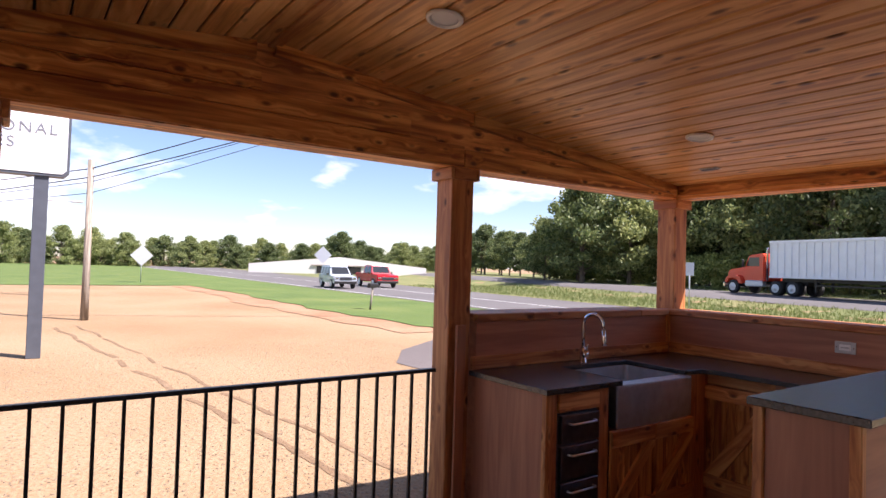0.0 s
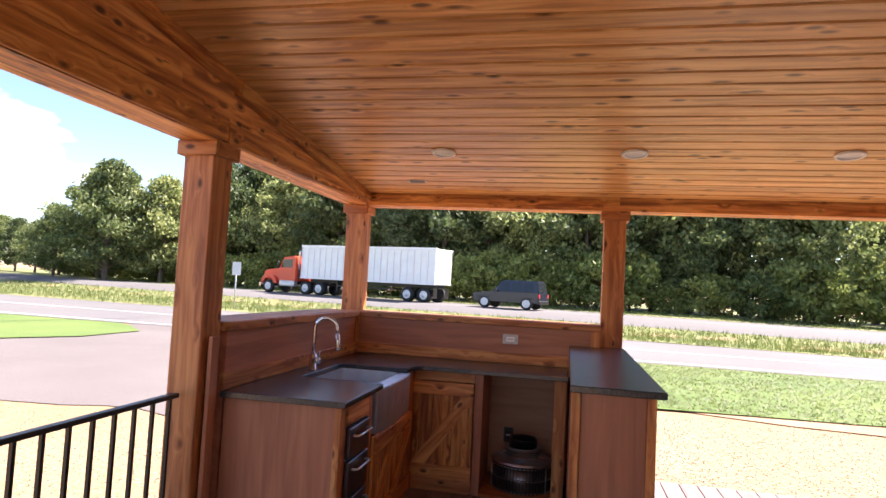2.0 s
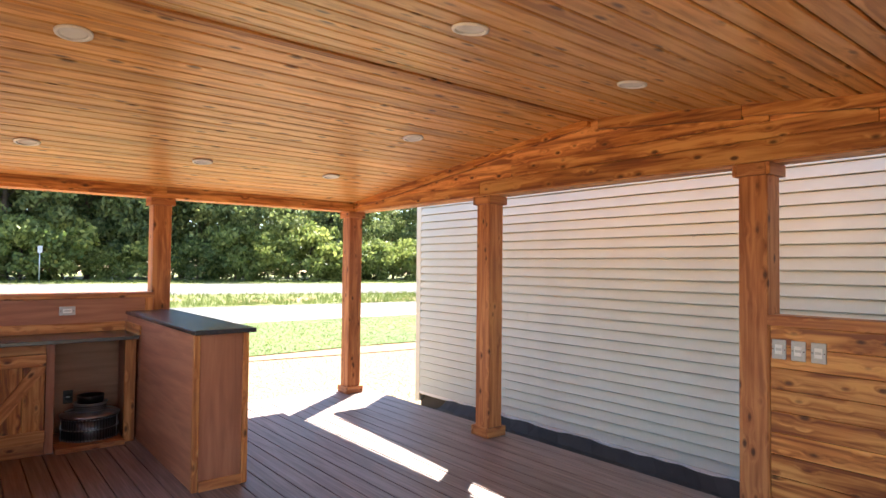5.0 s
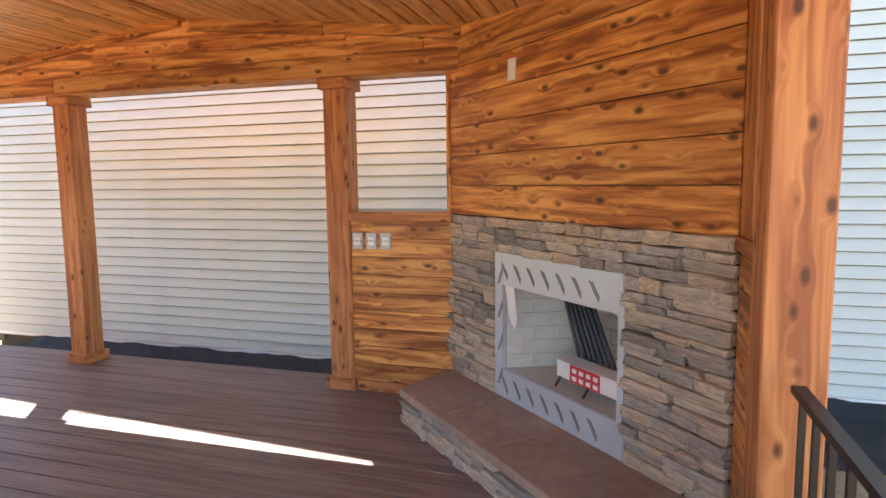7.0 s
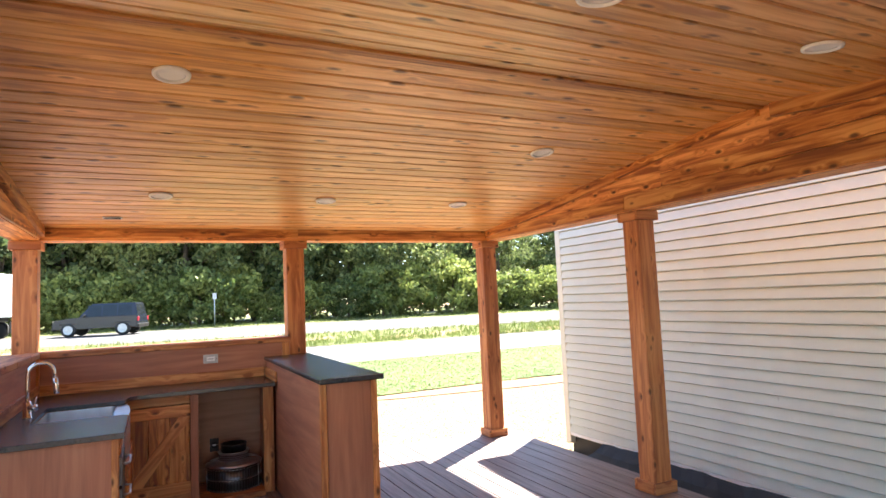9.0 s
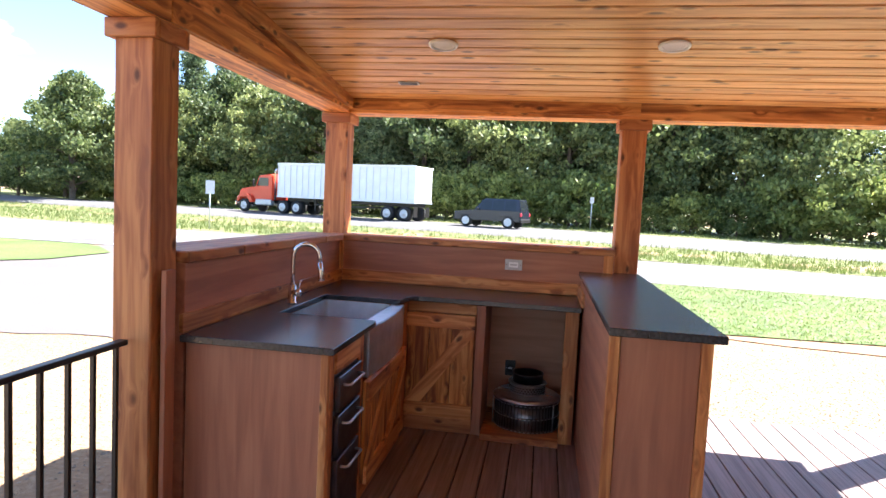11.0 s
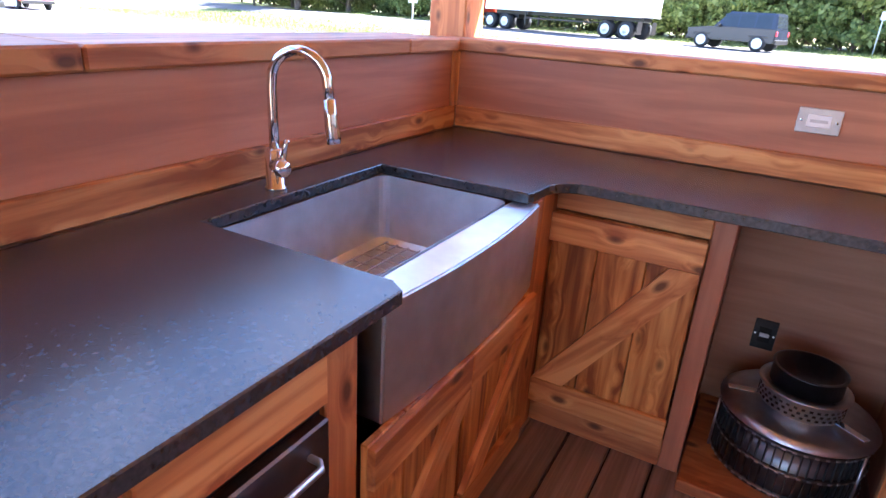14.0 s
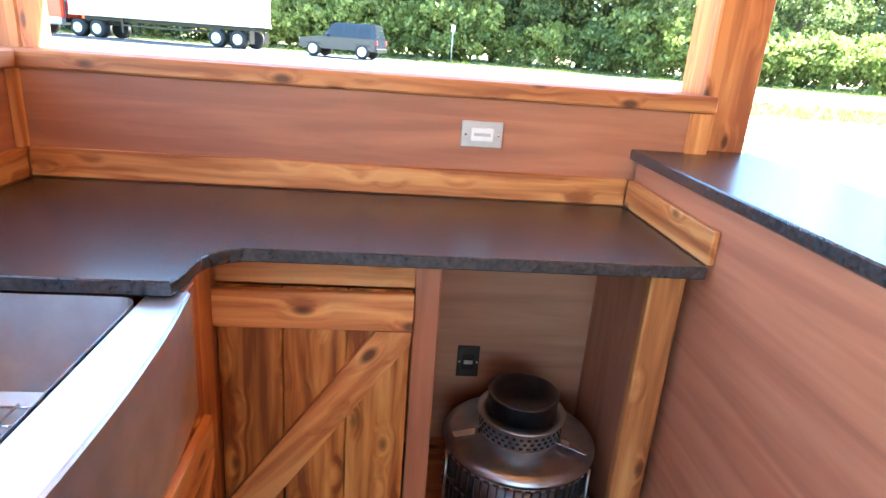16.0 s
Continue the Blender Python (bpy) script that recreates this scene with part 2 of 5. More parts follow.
M_STONE = stone_mat()
M_LEAF = leaf_mat("oak_leaves", (0.050, 0.085, 0.026), (0.25, 0.29, 0.105))
M_LEAFP = leaf_mat("pine_needles", (0.045, 0.080, 0.034), (0.18, 0.23, 0.11))
M_LEAFB = leaf_mat("scrub_leaves", (0.075, 0.120, 0.026), (0.30, 0.34, 0.10))
M_BARK = ground_mat("bark", ((0.3, (0.07, 0.05, 0.035)), (0.7, (0.19, 0.145, 0.105))), 9, 2, 0.8)
M_DIRT = ground_mat("sandy_gravel", ((0.30, (0.195, 0.113, 0.053)), (0.48, (0.273, 0.172, 0.087)), (0.66, (0.343, 0.238, 0.140))), 22, 0.16, 0.9)
M_RUT = ground_mat("pressed_sand", ((0.30, (0.13, 0.075, 0.038)), (0.48, (0.19, 0.118, 0.062)), (0.66, (0.25, 0.165, 0.095))), 18, 1.2, 0.9)
M_GRASS = ground_mat("mown_grass", ((0.32, (0.047, 0.086, 0.013)), (0.5, (0.083, 0.130, 0.022)), (0.68, (0.144, 0.169, 0.040))), 16, 0.3, 1.0)
M_DRYGRASS = ground_mat("rough_verge", ((0.32, (0.078, 0.105, 0.025)), (0.5, (0.140, 0.152, 0.047)), (0.68, (0.250, 0.215, 0.094))), 9, 0.22, 1.0)
M_ROAD = ground_mat("worn_asphalt", ((0.3, (0.082, 0.075, 0.074)), (0.5, (0.111, 0.103, 0.100)), (0.7, (0.139, 0.130, 0.125))), 30, 0.12, 0.3)
M_DRIVE = ground_mat("drive_asphalt", ((0.3, (0.089, 0.073, 0.068)), (0.5, (0.119, 0.100, 0.093)), (0.7, (0.153, 0.132, 0.122))), 40, 0.3, 0.4)
M_REDDIRT = ground_mat("red_clay", ((0.3, (0.21, 0.105, 0.052)), (0.5, (0.30, 0.165, 0.088)), (0.7, (0.37, 0.235, 0.14))), 14, 0.6, 0.7)
M_PEBBLE = leaf_mat("pebbles", (0.216, 0.152, 0.096), (0.368, 0.280, 0.192))
M_BLADE = leaf_mat("grass_blades", (0.079, 0.122, 0.025), (0.216, 0.245, 0.072))
M_PAINTW = plain("road_paint", (0.7, 0.7, 0.68), 0.7)


# ---- mesh helpers ----
def part(name, bm, material, parent=None, label="", m=None, smooth=False):
    """Links a bmesh as one mesh object under a thing or part."""
    me = bpy.data.meshes.new(name)
    bm.to_mesh(me)
    bm.free()
    return part_mesh(name, me, material, parent, label, m, smooth)


def part_mesh(name, me, material, parent=None, label="", m=None, smooth=False):
    if not me.materials:
        me.materials.append(material)
    if smooth:
        me.polygons.foreach_set("use_smooth", [True] * len(me.polygons))
    ob = new(name, me)
    if parent is not None:
        ob.parent = parent
    if m is not None:
        ob.matrix_basis = m
    if label:
        tagged(ob, label)
    return ob


def thing(name, m, label, category, group="", kind=""):
    ob = new(name)
    ob.empty_display_size = 0.1
    ob.matrix_basis = m
    return tagged(ob, label, category, group, kind)


BOXES = {}
TURN = {"x": Matrix(), "y": pose(0, 0, 0, 0, 0, 90), "z": pose(0, 0, 0, 0, -90, 0)}


def box_mesh(dims, mat, bevel):
    key = (tuple(round(d, 4) for d in dims), mat.name, bevel)
    if key not in BOXES:
        bm = bmesh.new()
        bmesh.ops.create_cube(bm, size=1)
        bmesh.ops.scale(bm, vec=dims, verts=bm.verts)
        if bevel:
            bmesh.ops.bevel(bm, geom=bm.edges[:], offset=min(bevel, min(dims) * 0.3), segments=1, affect="EDGES")
        me = bpy.data.meshes.new("block")
        bm.to_mesh(me)
        bm.free()
        me.materials.append(mat)
        BOXES[key] = me
    return BOXES[key]


def block(name, lo, hi, mat, parent=None, axis="x", bevel=0.004, label=""):
    """A squared piece from corner lo to corner hi; axis: the way its grain runs."""
    c = [(a + b) / 2 for a, b in zip(lo, hi)]
    d = [abs(b - a) for a, b in zip(lo, hi)]
    dims = {"x": d, "y": (d[1], d[0], d[2]), "z": (d[2], d[1], d[0])}[axis]
    return part_mesh(name, box_mesh(dims, mat, bevel), mat, parent, label, Matrix.Translation(c) @ TURN[axis])


def bm_box(bm, lo, hi, bevel=0.0):
    r = bmesh.ops.create_cube(bm, size=1)
    vs = r["verts"]
    bmesh.ops.scale(bm, vec=[b - a for a, b in zip(lo, hi)], verts=vs)
    bmesh.ops.translate(bm, vec=[(a + b) / 2 for a, b in zip(lo, hi)], verts=vs)
    if bevel:
        es = list({e for v in vs for e in v.link_edges})
        bmesh.ops.bevel(bm, geom=es, offset=bevel, segments=1, affect="EDGES")


def prism(points, axis, a, b):
    """A flat outline (list of pairs) pushed from a to b along an axis."""
    def at(p, t):
        return {"x": (t, p[0], p[1]), "y": (p[0], t, p[1]), "z": (p[0], p[1], t)}[axis]
    bm = bmesh.new()
    f0 = [bm.verts.new(at(p, a)) for p in points]
    f1 = [bm.verts.new(at(p, b)) for p in points]
    bm.faces.new(f0)
    bm.faces.new(f1[::-1])
    k = len(points)
    for i in range(k):
        bm.faces.new((f0[i], f1[i], f1[(i + 1) % k], f0[(i + 1) % k]))
    bmesh.ops.recalc_face_normals(bm, faces=bm.faces)
    return bm


def lathe(profile, n=32):
    """A turned shape from (radius, height) pairs."""
    bm = bmesh.new()
    rings = []
    for r, z in profile:
        rings.append([bm.verts.new((r * math.cos(2 * math.pi * i / n), r * math.sin(2 * math.pi * i / n), z)) for i in range(n)])
    for a, b in zip(rings, rings[1:]):
        for i in range(n):
            bm.faces.new((a[i], a[(i + 1) % n], b[(i + 1) % n], b[i]))
    if profile[0][0] > 1e-4:
        bm.faces.new(rings[0][::-1])
    if profile[-1][0] > 1e-4:
        bm.faces.new(rings[-1])
    bmesh.ops.remove_doubles(bm, verts=bm.verts, dist=1e-5)
    bmesh.ops.recalc_face_normals(bm, faces=bm.faces)
    return bm


def tube(bm, pts, rad, n=8):
    """A round bar along points; rad is a number or one per point."""
    pts = [Vector(p) for p in pts]
    rad = rad if isinstance(rad, (list, tuple)) else [rad] * len(pts)
    rings = []
    side = None
    for i, p in enumerate(pts):
        d = (pts[min(i + 1, len(pts) - 1)] - pts[max(i - 1, 0)]).normalized()
        if side is None:
            side = d.orthogonal().normalized()
        side = (side - d * side.dot(d)).normalized()
        up = d.cross(side)
        rings.append([bm.verts.new(p + (side * math.cos(2 * math.pi * k / n) + up * math.sin(2 * math.pi * k / n)) * rad[i]) for k in range(n)])
    for a, b in zip(rings, rings[1:]):
        for k in range(n):
            bm.faces.new((a[k], a[(k + 1) % n], b[(k + 1) % n], b[k]))
    bm.faces.new(rings[0][::-1])
    bm.faces.new(rings[-1])
    return bm


def structure(ob, label, category):
    return tagged(ob, label, category, "", "structure")


def sheet(name, mat, xs, y0, y1, lift, rows, label, category, height):
    """A ground strip: y0(x) to y1(x) over the stations xs, lying on the terrain."""
    vs, fs = [], []
    for x in xs:
        a, b = y0(x), y1(x)
        for j in range(rows + 1):
            y = a + (b - a) * j / rows
            vs.append((x, y, height(x, y) + lift))
    w = rows + 1
    for i in range(len(xs) - 1):
        for j in range(rows):
            fs.append((i * w + j, (i + 1) * w + j, (i + 1) * w + j + 1, i * w + j + 1))
    me = bpy.data.meshes.new(name)
    me.from_pydata(vs, [], fs)
    ob = part_mesh(name, me, mat, None)
    return structure(ob, label, category)


# ---- terrain ----
GZ = -0.42
POSTS_X, POSTS_Y = (-1.512, 2.985), (-1.53, 0.86, 3.28, 5.66)


def terrain(x, y):
    u = y + 0.28 * x
    k = min(max((u - 31.5) / 6.0, 0), 1)
    return GZ + 0.62 * k * k * (3 - 2 * k) + 0.12 * min(max((u - 44) / 30, 0), 1)


def steps(a, b, d):
    n = max(1, int(round((b - a) / d)))
    return [a + (b - a) * i / n for i in range(n + 1)]


def wob(x, s, k=0.35):
    return (noise.noise((x * 0.13, s, 0.3)) + 0.5 * noise.noise((x * 0.5, s, 2.3))) * k


gx = [-1500, -700, -350] + steps(-180, 120, 3) + [300, 700, 1500]
gy = [-1500, -500, -200, -80] + steps(-40, 90, 2) + [150, 300, 700, 1500]
gv = [(x, y, terrain(x, y)) for x in gx for y in gy]
gw = len(gy)
gf = [(i * gw + j, (i + 1) * gw + j, (i + 1) * gw + j + 1, i * gw + j + 1) for i in range(len(gx) - 1) for j in range(gw - 1)]
gme = bpy.data.meshes.new("ground")
gme.from_pydata(gv, [], gf)
structure(part_mesh("ground", gme, M_DIRT), "sandy gravel and dirt yard around the porch", "ground")


def near_edge(x):
    return 18.9 - 0.03 * x


def far_edge(x):
    return 27.6 - 0.10 * x


def road2(x):
    return 38.2 - 0.28 * x


XS = steps(-170, 110, 2)
sheet("road", M_ROAD, XS, near_edge, far_edge, 0.02, 6, "worn pale asphalt highway beside the yard", "road", terrain)
sheet("road", M_ROAD, XS, lambda x: road2(x) - 3.8, lambda x: road2(x) + 3.8, 0.05, 6, "pale asphalt second carriageway before the woods", "road", terrain)
sheet("grass_median", M_DRYGRASS, XS, lambda x: far_edge(x) - 0.1 + wob(x, 1), lambda x: road2(x) - 3.7 + wob(x, 2, 0.5), 0.035, 10, "rough green and straw grass median between the roads", "grass", terrain)
sheet("grass_far_verge", M_DRYGRASS, XS, lambda x: road2(x) + 3.6 + wob(x, 5, 0.4), lambda x: road2(x) + 40, 0.07, 8, "rough grass verge under the woods", "grass", terrain)
sheet("grass_verge", M_GRASS, steps(-0.6, 110, 0.8), lambda x: 11.5 + wob(x, 3), lambda x: near_edge(x) - 0.3, 0.04, 12, "bright mown grass verge between yard and road", "grass", terrain)
sheet("grass_verge", M_GRASS, steps(-170, -12.6, 0.8), lambda x: 11.6 + wob(x, 4, 0.6) + max(0, x + 14.6) * 1.6, lambda x: near_edge(x) - 0.3 - max(0, x + 14.6) * 0.9, 0.04, 12, "bright mown grass verge with a red clay edge", "grass", terrain)
sheet("grass_field", M_GRASS, steps(-170, -46, 3), lambda x: -40 + wob(x, 14, 3), lambda x: 12.5, 0.03, 20, "green grass field beyond the dirt yard", "grass", terrain)
sheet("clay_edge", M_REDDIRT, steps(-170, -13.5, 0.8), lambda x: 10.2 + wob(x, 8, 1.0), lambda x: 11.9 + wob(x, 4, 0.6), 0.018, 2, "strip of bare red clay along the grass", "dirt", terrain)
sheet("clay_edge", M_REDDIRT, steps(1.5, 60, 0.8), lambda x: 11.75 - min(1.0, (x - 1.5) / 6) + wob(x, 9, 0.4), lambda x: 11.8 + wob(x, 3), 0.018, 2, "strip of bare red clay along the grass", "dirt", terrain)
sheet("driveway", M_DRIVE, steps(-14.5, -0.4, 0.5), lambda x: 7.6 + wob(x * 2, 6, 0.6) + max(0, -9 - x) * 0.9, lambda x: near_edge(x) + 0.1, 0.012, 8, "pinkish grey paved driveway opening onto the road", "driveway", terrain)
sheet("road_marking", M_PAINTW, XS, lambda x: near_edge(x) + 0.45, lambda x: near_edge(x) + 0.57, 0.026, 1, "white painted edge line on the highway", "road marking", terrain)
sheet("road_marking", M_PAINTW, XS, lambda x: (near_edge(x) + far_edge(x)) / 2 - 0.06, lambda x: (near_edge(x) + far_edge(x)) / 2 + 0.06, 0.026, 1, "worn painted centre line on the highway", "road marking", terrain)



def tyre_track(a, b, width):
    """A faint pressed rut across the yard from a to b."""
    a, b = Vector(a), Vector(b)
    way = (b - a).normalized()
    side = Vector((-way.y, way.x))
    vs, fs = [], []
    n = 90
    for i in range(n + 1):
        p = a.lerp(b, i / n) + side * 0.12 * noise.noise((i * 0.12, width, 4.0))
        w = width * (0.5 + 0.35 * noise.noise((i * 0.6, 2.0, width)))
        for q in (p - side * w, p + side * w):
            vs.append((q.x, q.y, terrain(q.x, q.y) + 0.006))
    fs = [(2 * i, 2 * i + 1, 2 * i + 3, 2 * i + 2) for i in range(n) if noise.noise((i * 0.25, 9.0, width)) > -0.3]
    me = bpy.data.meshes.new("tyre_track")
    me.from_pydata(vs, [], fs)
    structure(part_mesh("tyre_track", me, M_RUT), "darker tyre track pressed into the sandy yard", "tyre track")


tyre_track((-18.11, 1.93), (-3.2, 3.62), 0.10)
tyre_track((-18.41, 2.48), (-3.30, 4.12), 0.07)

# ---- porch frame ----
ZB = 2.19          # underside of the beams
RIDGE_Y, RIDGE_Z, SLOPE = 2.06, 2.68, 0.112
XL, XR = POSTS_X
YB, YF = POSTS_Y[0], POSTS_Y[3]


def ceil_z(y):
    return RIDGE_Z - SLOPE * abs(y - RIDGE_Y)


def post(x, y, label):
    p = thing("porch_post", pose(x, y, 0), label, "post", "porch posts")
    block("shaft", (-0.086, -0.086, 0.0), (0.086, 0.086, ZB), M_POST, p, "z", 0.006)
    for nm, z0, z1, w in (("base_trim", 0.0, 0.085, 0.113), ("cap_trim", ZB - 0.075, ZB - 0.001, 0.113)):
        for s in (-1, 1):
            block(nm, (-w, s * 0.087, z0), (w, s * w, z1), M_POST, p, "x", 0.004)
            block(nm, (s * 0.087, -0.0865, z0), (s * w, 0.0865, z1), M_POST, p, "y", 0.004)
    return p


for y in POSTS_Y:
    post(XL, y + (0.04 if y == 3.28 else 0), "stained square cedar post on the deck edge")
    if y > -1:
        post(XR - (0.07 if y == YF else 0), y, "stained square cedar post on the deck edge")
post(0.71, YF, "stained cedar post at the half wall's end")
post(0.98, YB, "stained cedar post beside the fireplace half wall")


def gable_beam(x, name, face):
    bm = prism([(YB - 0.1, ZB), (YF + 0.075, ZB), (YF + 0.075, ZB + 0.1), (YF - 0.15, ceil_z(YF - 0.15) + 0.02), (RIDGE_Y, RIDGE_Z + 0.02), (YB + 0.12, ceil_z(YB + 0.12) + 0.02), (YB - 0.1, ZB + 0.1)], "x", -0.10, 0.10)
    # grain along the beam: own x axis is the porch's y
    bmesh.ops.transform(bm, matrix=pose(0, 0, 0, 0, 0, -90), verts=bm.verts)
    ob = part("beam_" + name, bm, M_CEDAR, None, "", Matrix.Translation((x, 0, 0)) @ TURN["y"])
    structure(ob, "stained cedar gable beam on the porch posts", "beam")
    # trim boards nailed to the inner face
    def strip(y0, y1, off, h):
        n = 6
        pts = [(y0 + (y1 - y0) * k / n, ceil_z(y0 + (y1 - y0) * k / n) - off) for k in range(n + 1)]
        pts += [(y, z - h) for y, z in pts[::-1]]
        a, b = (0.09, 0.148)
        bm2 = prism(pts, "x", a * face, b * face)
        bmesh.ops.transform(bm2, matrix=pose(0, 0, 0, 0, 0, -90), verts=bm2.verts)
        return part("rake_trim", bm2, M_PANEL, ob)
    strip(YF - 0.15, 3.35, 0.0, 0.075)
    strip(3.345, RIDGE_Y, 0.0, 0.06)
    strip(RIDGE_Y - 0.1, 0.9, 0.0, 0.085)
    strip(0.895, YB + 0.15, 0.0, 0.07)
    for y0, y1, z0, z1, d in ((YB, 3.30, ZB + 0.006, ZB + 0.135, 0.016), (3.304, YF - 0.15, ZB + 0.006, ZB + 0.115, 0.016), (0.2, 2.9, ZB + 0.139, ZB + 0.235, 0.012), (0.75, 2.0, ZB + 0.24, ZB + 0.335, 0.015)):
        b2 = bmesh.new()
        lo, hi = sorted((0.0985 * face, (0.101 + d) * face))
        bm_box(b2, (lo, y0, z0), (hi, y1, z1), 0.003)
        bmesh.ops.transform(b2, matrix=pose(0, 0, 0, 0, 0, -90), verts=b2.verts)
        part("plank", b2, M_PANEL, ob)
    return ob


gable_beam(XL, "left", 1)
gable_beam(XR, "right", -1)
for nm, y in (("front", YF), ("rear", YB)):
    ob = block("beam_" + nm, (XL + 0.102, y - 0.10, ZB), (XR - 0.102, y + 0.10, ZB + 0.16), M_CEDAR, None, "x", 0.004)
    structure(ob, "stained cedar eave beam across the porch posts", "beam")
    s = -1 if y > 0 else 1
    tr = block("face_board", (-0.0, -0.01, -0.06), (2.2, 0.01, 0.06), M_PANEL, ob, "x", 0.003)
    tr.matrix_basis = Matrix.Translation((-1.1, s * 0.111, 0.005))

# boarded ceiling, one mesh of tongue-and-groove boards
def board_ceiling():
    vs, fs = [], []
    pitch = 0.128
    for side in (1, -1):
        k = 0
        while True:
            a = 0.004 + k * pitch
            b = a + pitch - 0.010
            y1 = RIDGE_Y + side * b
            if (side > 0 and y1 > YF - 0.04) or (side < 0 and y1 < YB + 0.04):
                break
            y0 = RIDGE_Y + side * a
            i = len(vs)
            for x in (XL + 0.072, XR - 0.072):
                for y, dz in ((y0, 0.006), (y0 + side * 0.006, 0.0), (y1 - side * 0.006, 0.0), (y1, 0.006), (y1, 0.02), (y0, 0.02)):
                    vs.append((x, y, ceil_z(y) + dz))
            for e in range(6):
                fs.append((i + e, i + (e + 1) % 6, i + 6 + (e + 1) % 6, i + 6 + e))
            fs += [tuple(i + e for e in range(6)), tuple(i + 11 - e for e in range(6))]
            k += 1
    me = bpy.data.meshes.new("ceiling")
    me.from_pydata(vs, [], fs)
    bm = bmesh.new()
    bm.from_mesh(me)
    bmesh.ops.recalc_face_normals(bm, faces=bm.faces)
    bm.to_mesh(me)
    bm.free()
    return structure(part_mesh("ceiling", me, M_CEIL), "knotty stained pine tongue-and-groove board ceiling", "ceiling")


board_ceiling()
structure(block("ridge_trim", (XL + 0.075, RIDGE_Y - 0.03, RIDGE_Z - 0.016), (XR - 0.075, RIDGE_Y + 0.03, RIDGE_Z + 0.004), M_CEDAR, None, "x", 0.003), "narrow stained strip covering the ceiling ridge", "trim")
EAVE = 0.42
for side, nm in ((1, "front"), (-1, "rear")):
    ye = YF + EAVE if side > 0 else YB - EAVE
    pts = [(RIDGE_Y, RIDGE_Z + 0.03), (ye, ceil_z(ye) + 0.03), (ye, ceil_z(ye) + 0.15), (RIDGE_Y, RIDGE_Z + 0.15)]
    structure(part("roof_" + nm, prism(pts, "x", XL - 0.12, XR + 0.10), M_ROOF), "brown shingled low-pitched porch roof", "roof")

# recessed lights and a small vent
def downlight(x, y):
    tilt = math.degrees(math.atan(SLOPE)) * (-1 if y > RIDGE_Y else 1)
    p = thing("recessed_light", pose(x, y, ceil_z(y) - 0.009, tilt, 0, 0), "white round recessed light in the board ceiling", "ceiling light", "recessed lights")
    part("trim_ring", lathe([(0.062, 0.006), (0.062, -0.004), (0.068, -0.008), (0.080, -0.005), (0.082, 0.0), (0.082, 0.006)], 36), M_WHITE, p, "", None, True)
    part("lens", lathe([(0.0, 0.004), (0.05, 0.003), (0.0615, 0.0005), (0.0615, 0.006)], 36), M_PAPER, p, "slightly recessed matt white lens", None, True)


for x in (-0.50, 0.73, 1.95):
    downlight(x, 4.435)
for x, y in ((-0.475, 2.48), (1.93, 3.06), (2.03, 1.127), (0.82, 1.12)):
    downlight(x, y)
v = thing("ceiling_vent", pose(-0.85, 5.13, ceil_z(5.13) - 0.004, -6.4), "small grey vent plate in the ceiling", "vent")
block("plate", (-0.07, -0.03, -0.004), (0.07, 0.03, 0.004), M_GREYPL, v, "x", 0.002)
for k in range(4):
    block("slat", (-0.06, -0.021 + k * 0.012, -0.007), (0.06, -0.015 + k * 0.012, -0.0035), M_DARKSTEEL, v, "x", 0.0)

# ---- half walls round the kitchen ----
w = block("wall_kitchen_left", (XL - 0.07, 3.445, 0.0), (-1.41, YF - 0.115, 1.215), M_PLY, None, "y", 0.003)
structure(w, "half-height reddish plywood wall of the outdoor kitchen", "wall")
w = block("wall_kitchen_back", (-1.409, 5.485, 0.0), (0.622, YF + 0.07, 1.215), M_PLY, None, "x", 0.003)
structure(w, "half-height reddish plywood wall of the outdoor kitchen", "wall")


def cap_piece(name, lo, hi, axis):
    return structure(block(name, lo, hi, M_POST, None, axis, 0.006), "stained cedar cap board on the half wall", "wall cap")


yy = [3.43, 3.92, 4.55, 5.09, 5.465]
for a, b in zip(yy, yy[1:]):
    cap_piece("wall_cap", (-1.70, a + 0.001, 1.216), (-1.384, b - 0.001, 1.266 + random.uniform(-0.002, 0.003)), "y")
cap_piece("wall_cap", (-1.51, 5.467, 1.216), (0.622, 5.75, 1.264), "x")
for lo, hi, ax in (((-1.409, 3.40, 0.917), (-1.387, 5.46, 0.998), "y"), ((-1.386, 5.462, 0.917), (0.376, 5.484, 1.0), "x")):
    structure(block("backsplash", lo, hi, M_TRIM, None, ax, 0.003), "knotty light cedar splash board above the counter", "backsplash")
structure(block("corner_trim", (-1.409, 3.275, 0.0), (-1.385, 3.343, 1.20), M_PLY, None, "z", 0.003), "reddish vertical trim beside the post", "trim")
structure(block("corner_trim", (-1.409, 5.445, 1.0), (-1.389, 5.483, 1.214), M_TRIM, None, "z", 0.002), "thin corner trim of the half wall", "trim")
structure(block("corner_trim", (0.545, 5.462, 1.09), (0.612, 5.484, 1.214), M_TRIM, None, "z", 0.002), "short light trim under the wall cap", "trim")

# ---- kitchen ----
def counter_outline():
    pts = [(-1.386, 3.375), (-0.70, 3.375), (-0.70, 4.005), (-0.735, 4.03), (-1.235, 4.03), (-1.235, 4.715), (-0.75, 4.715), (-0.742, 4.74)]
    for k in range(7):
        a = math.radians(180 - 90 * k / 6)
        pts.append((-0.642 + 0.095 * math.cos(a), 4.82 + 0.095 * math.sin(a)))
    return pts + [(0.376, 4.915), (0.376, 5.461), (-1.386, 5.461)]


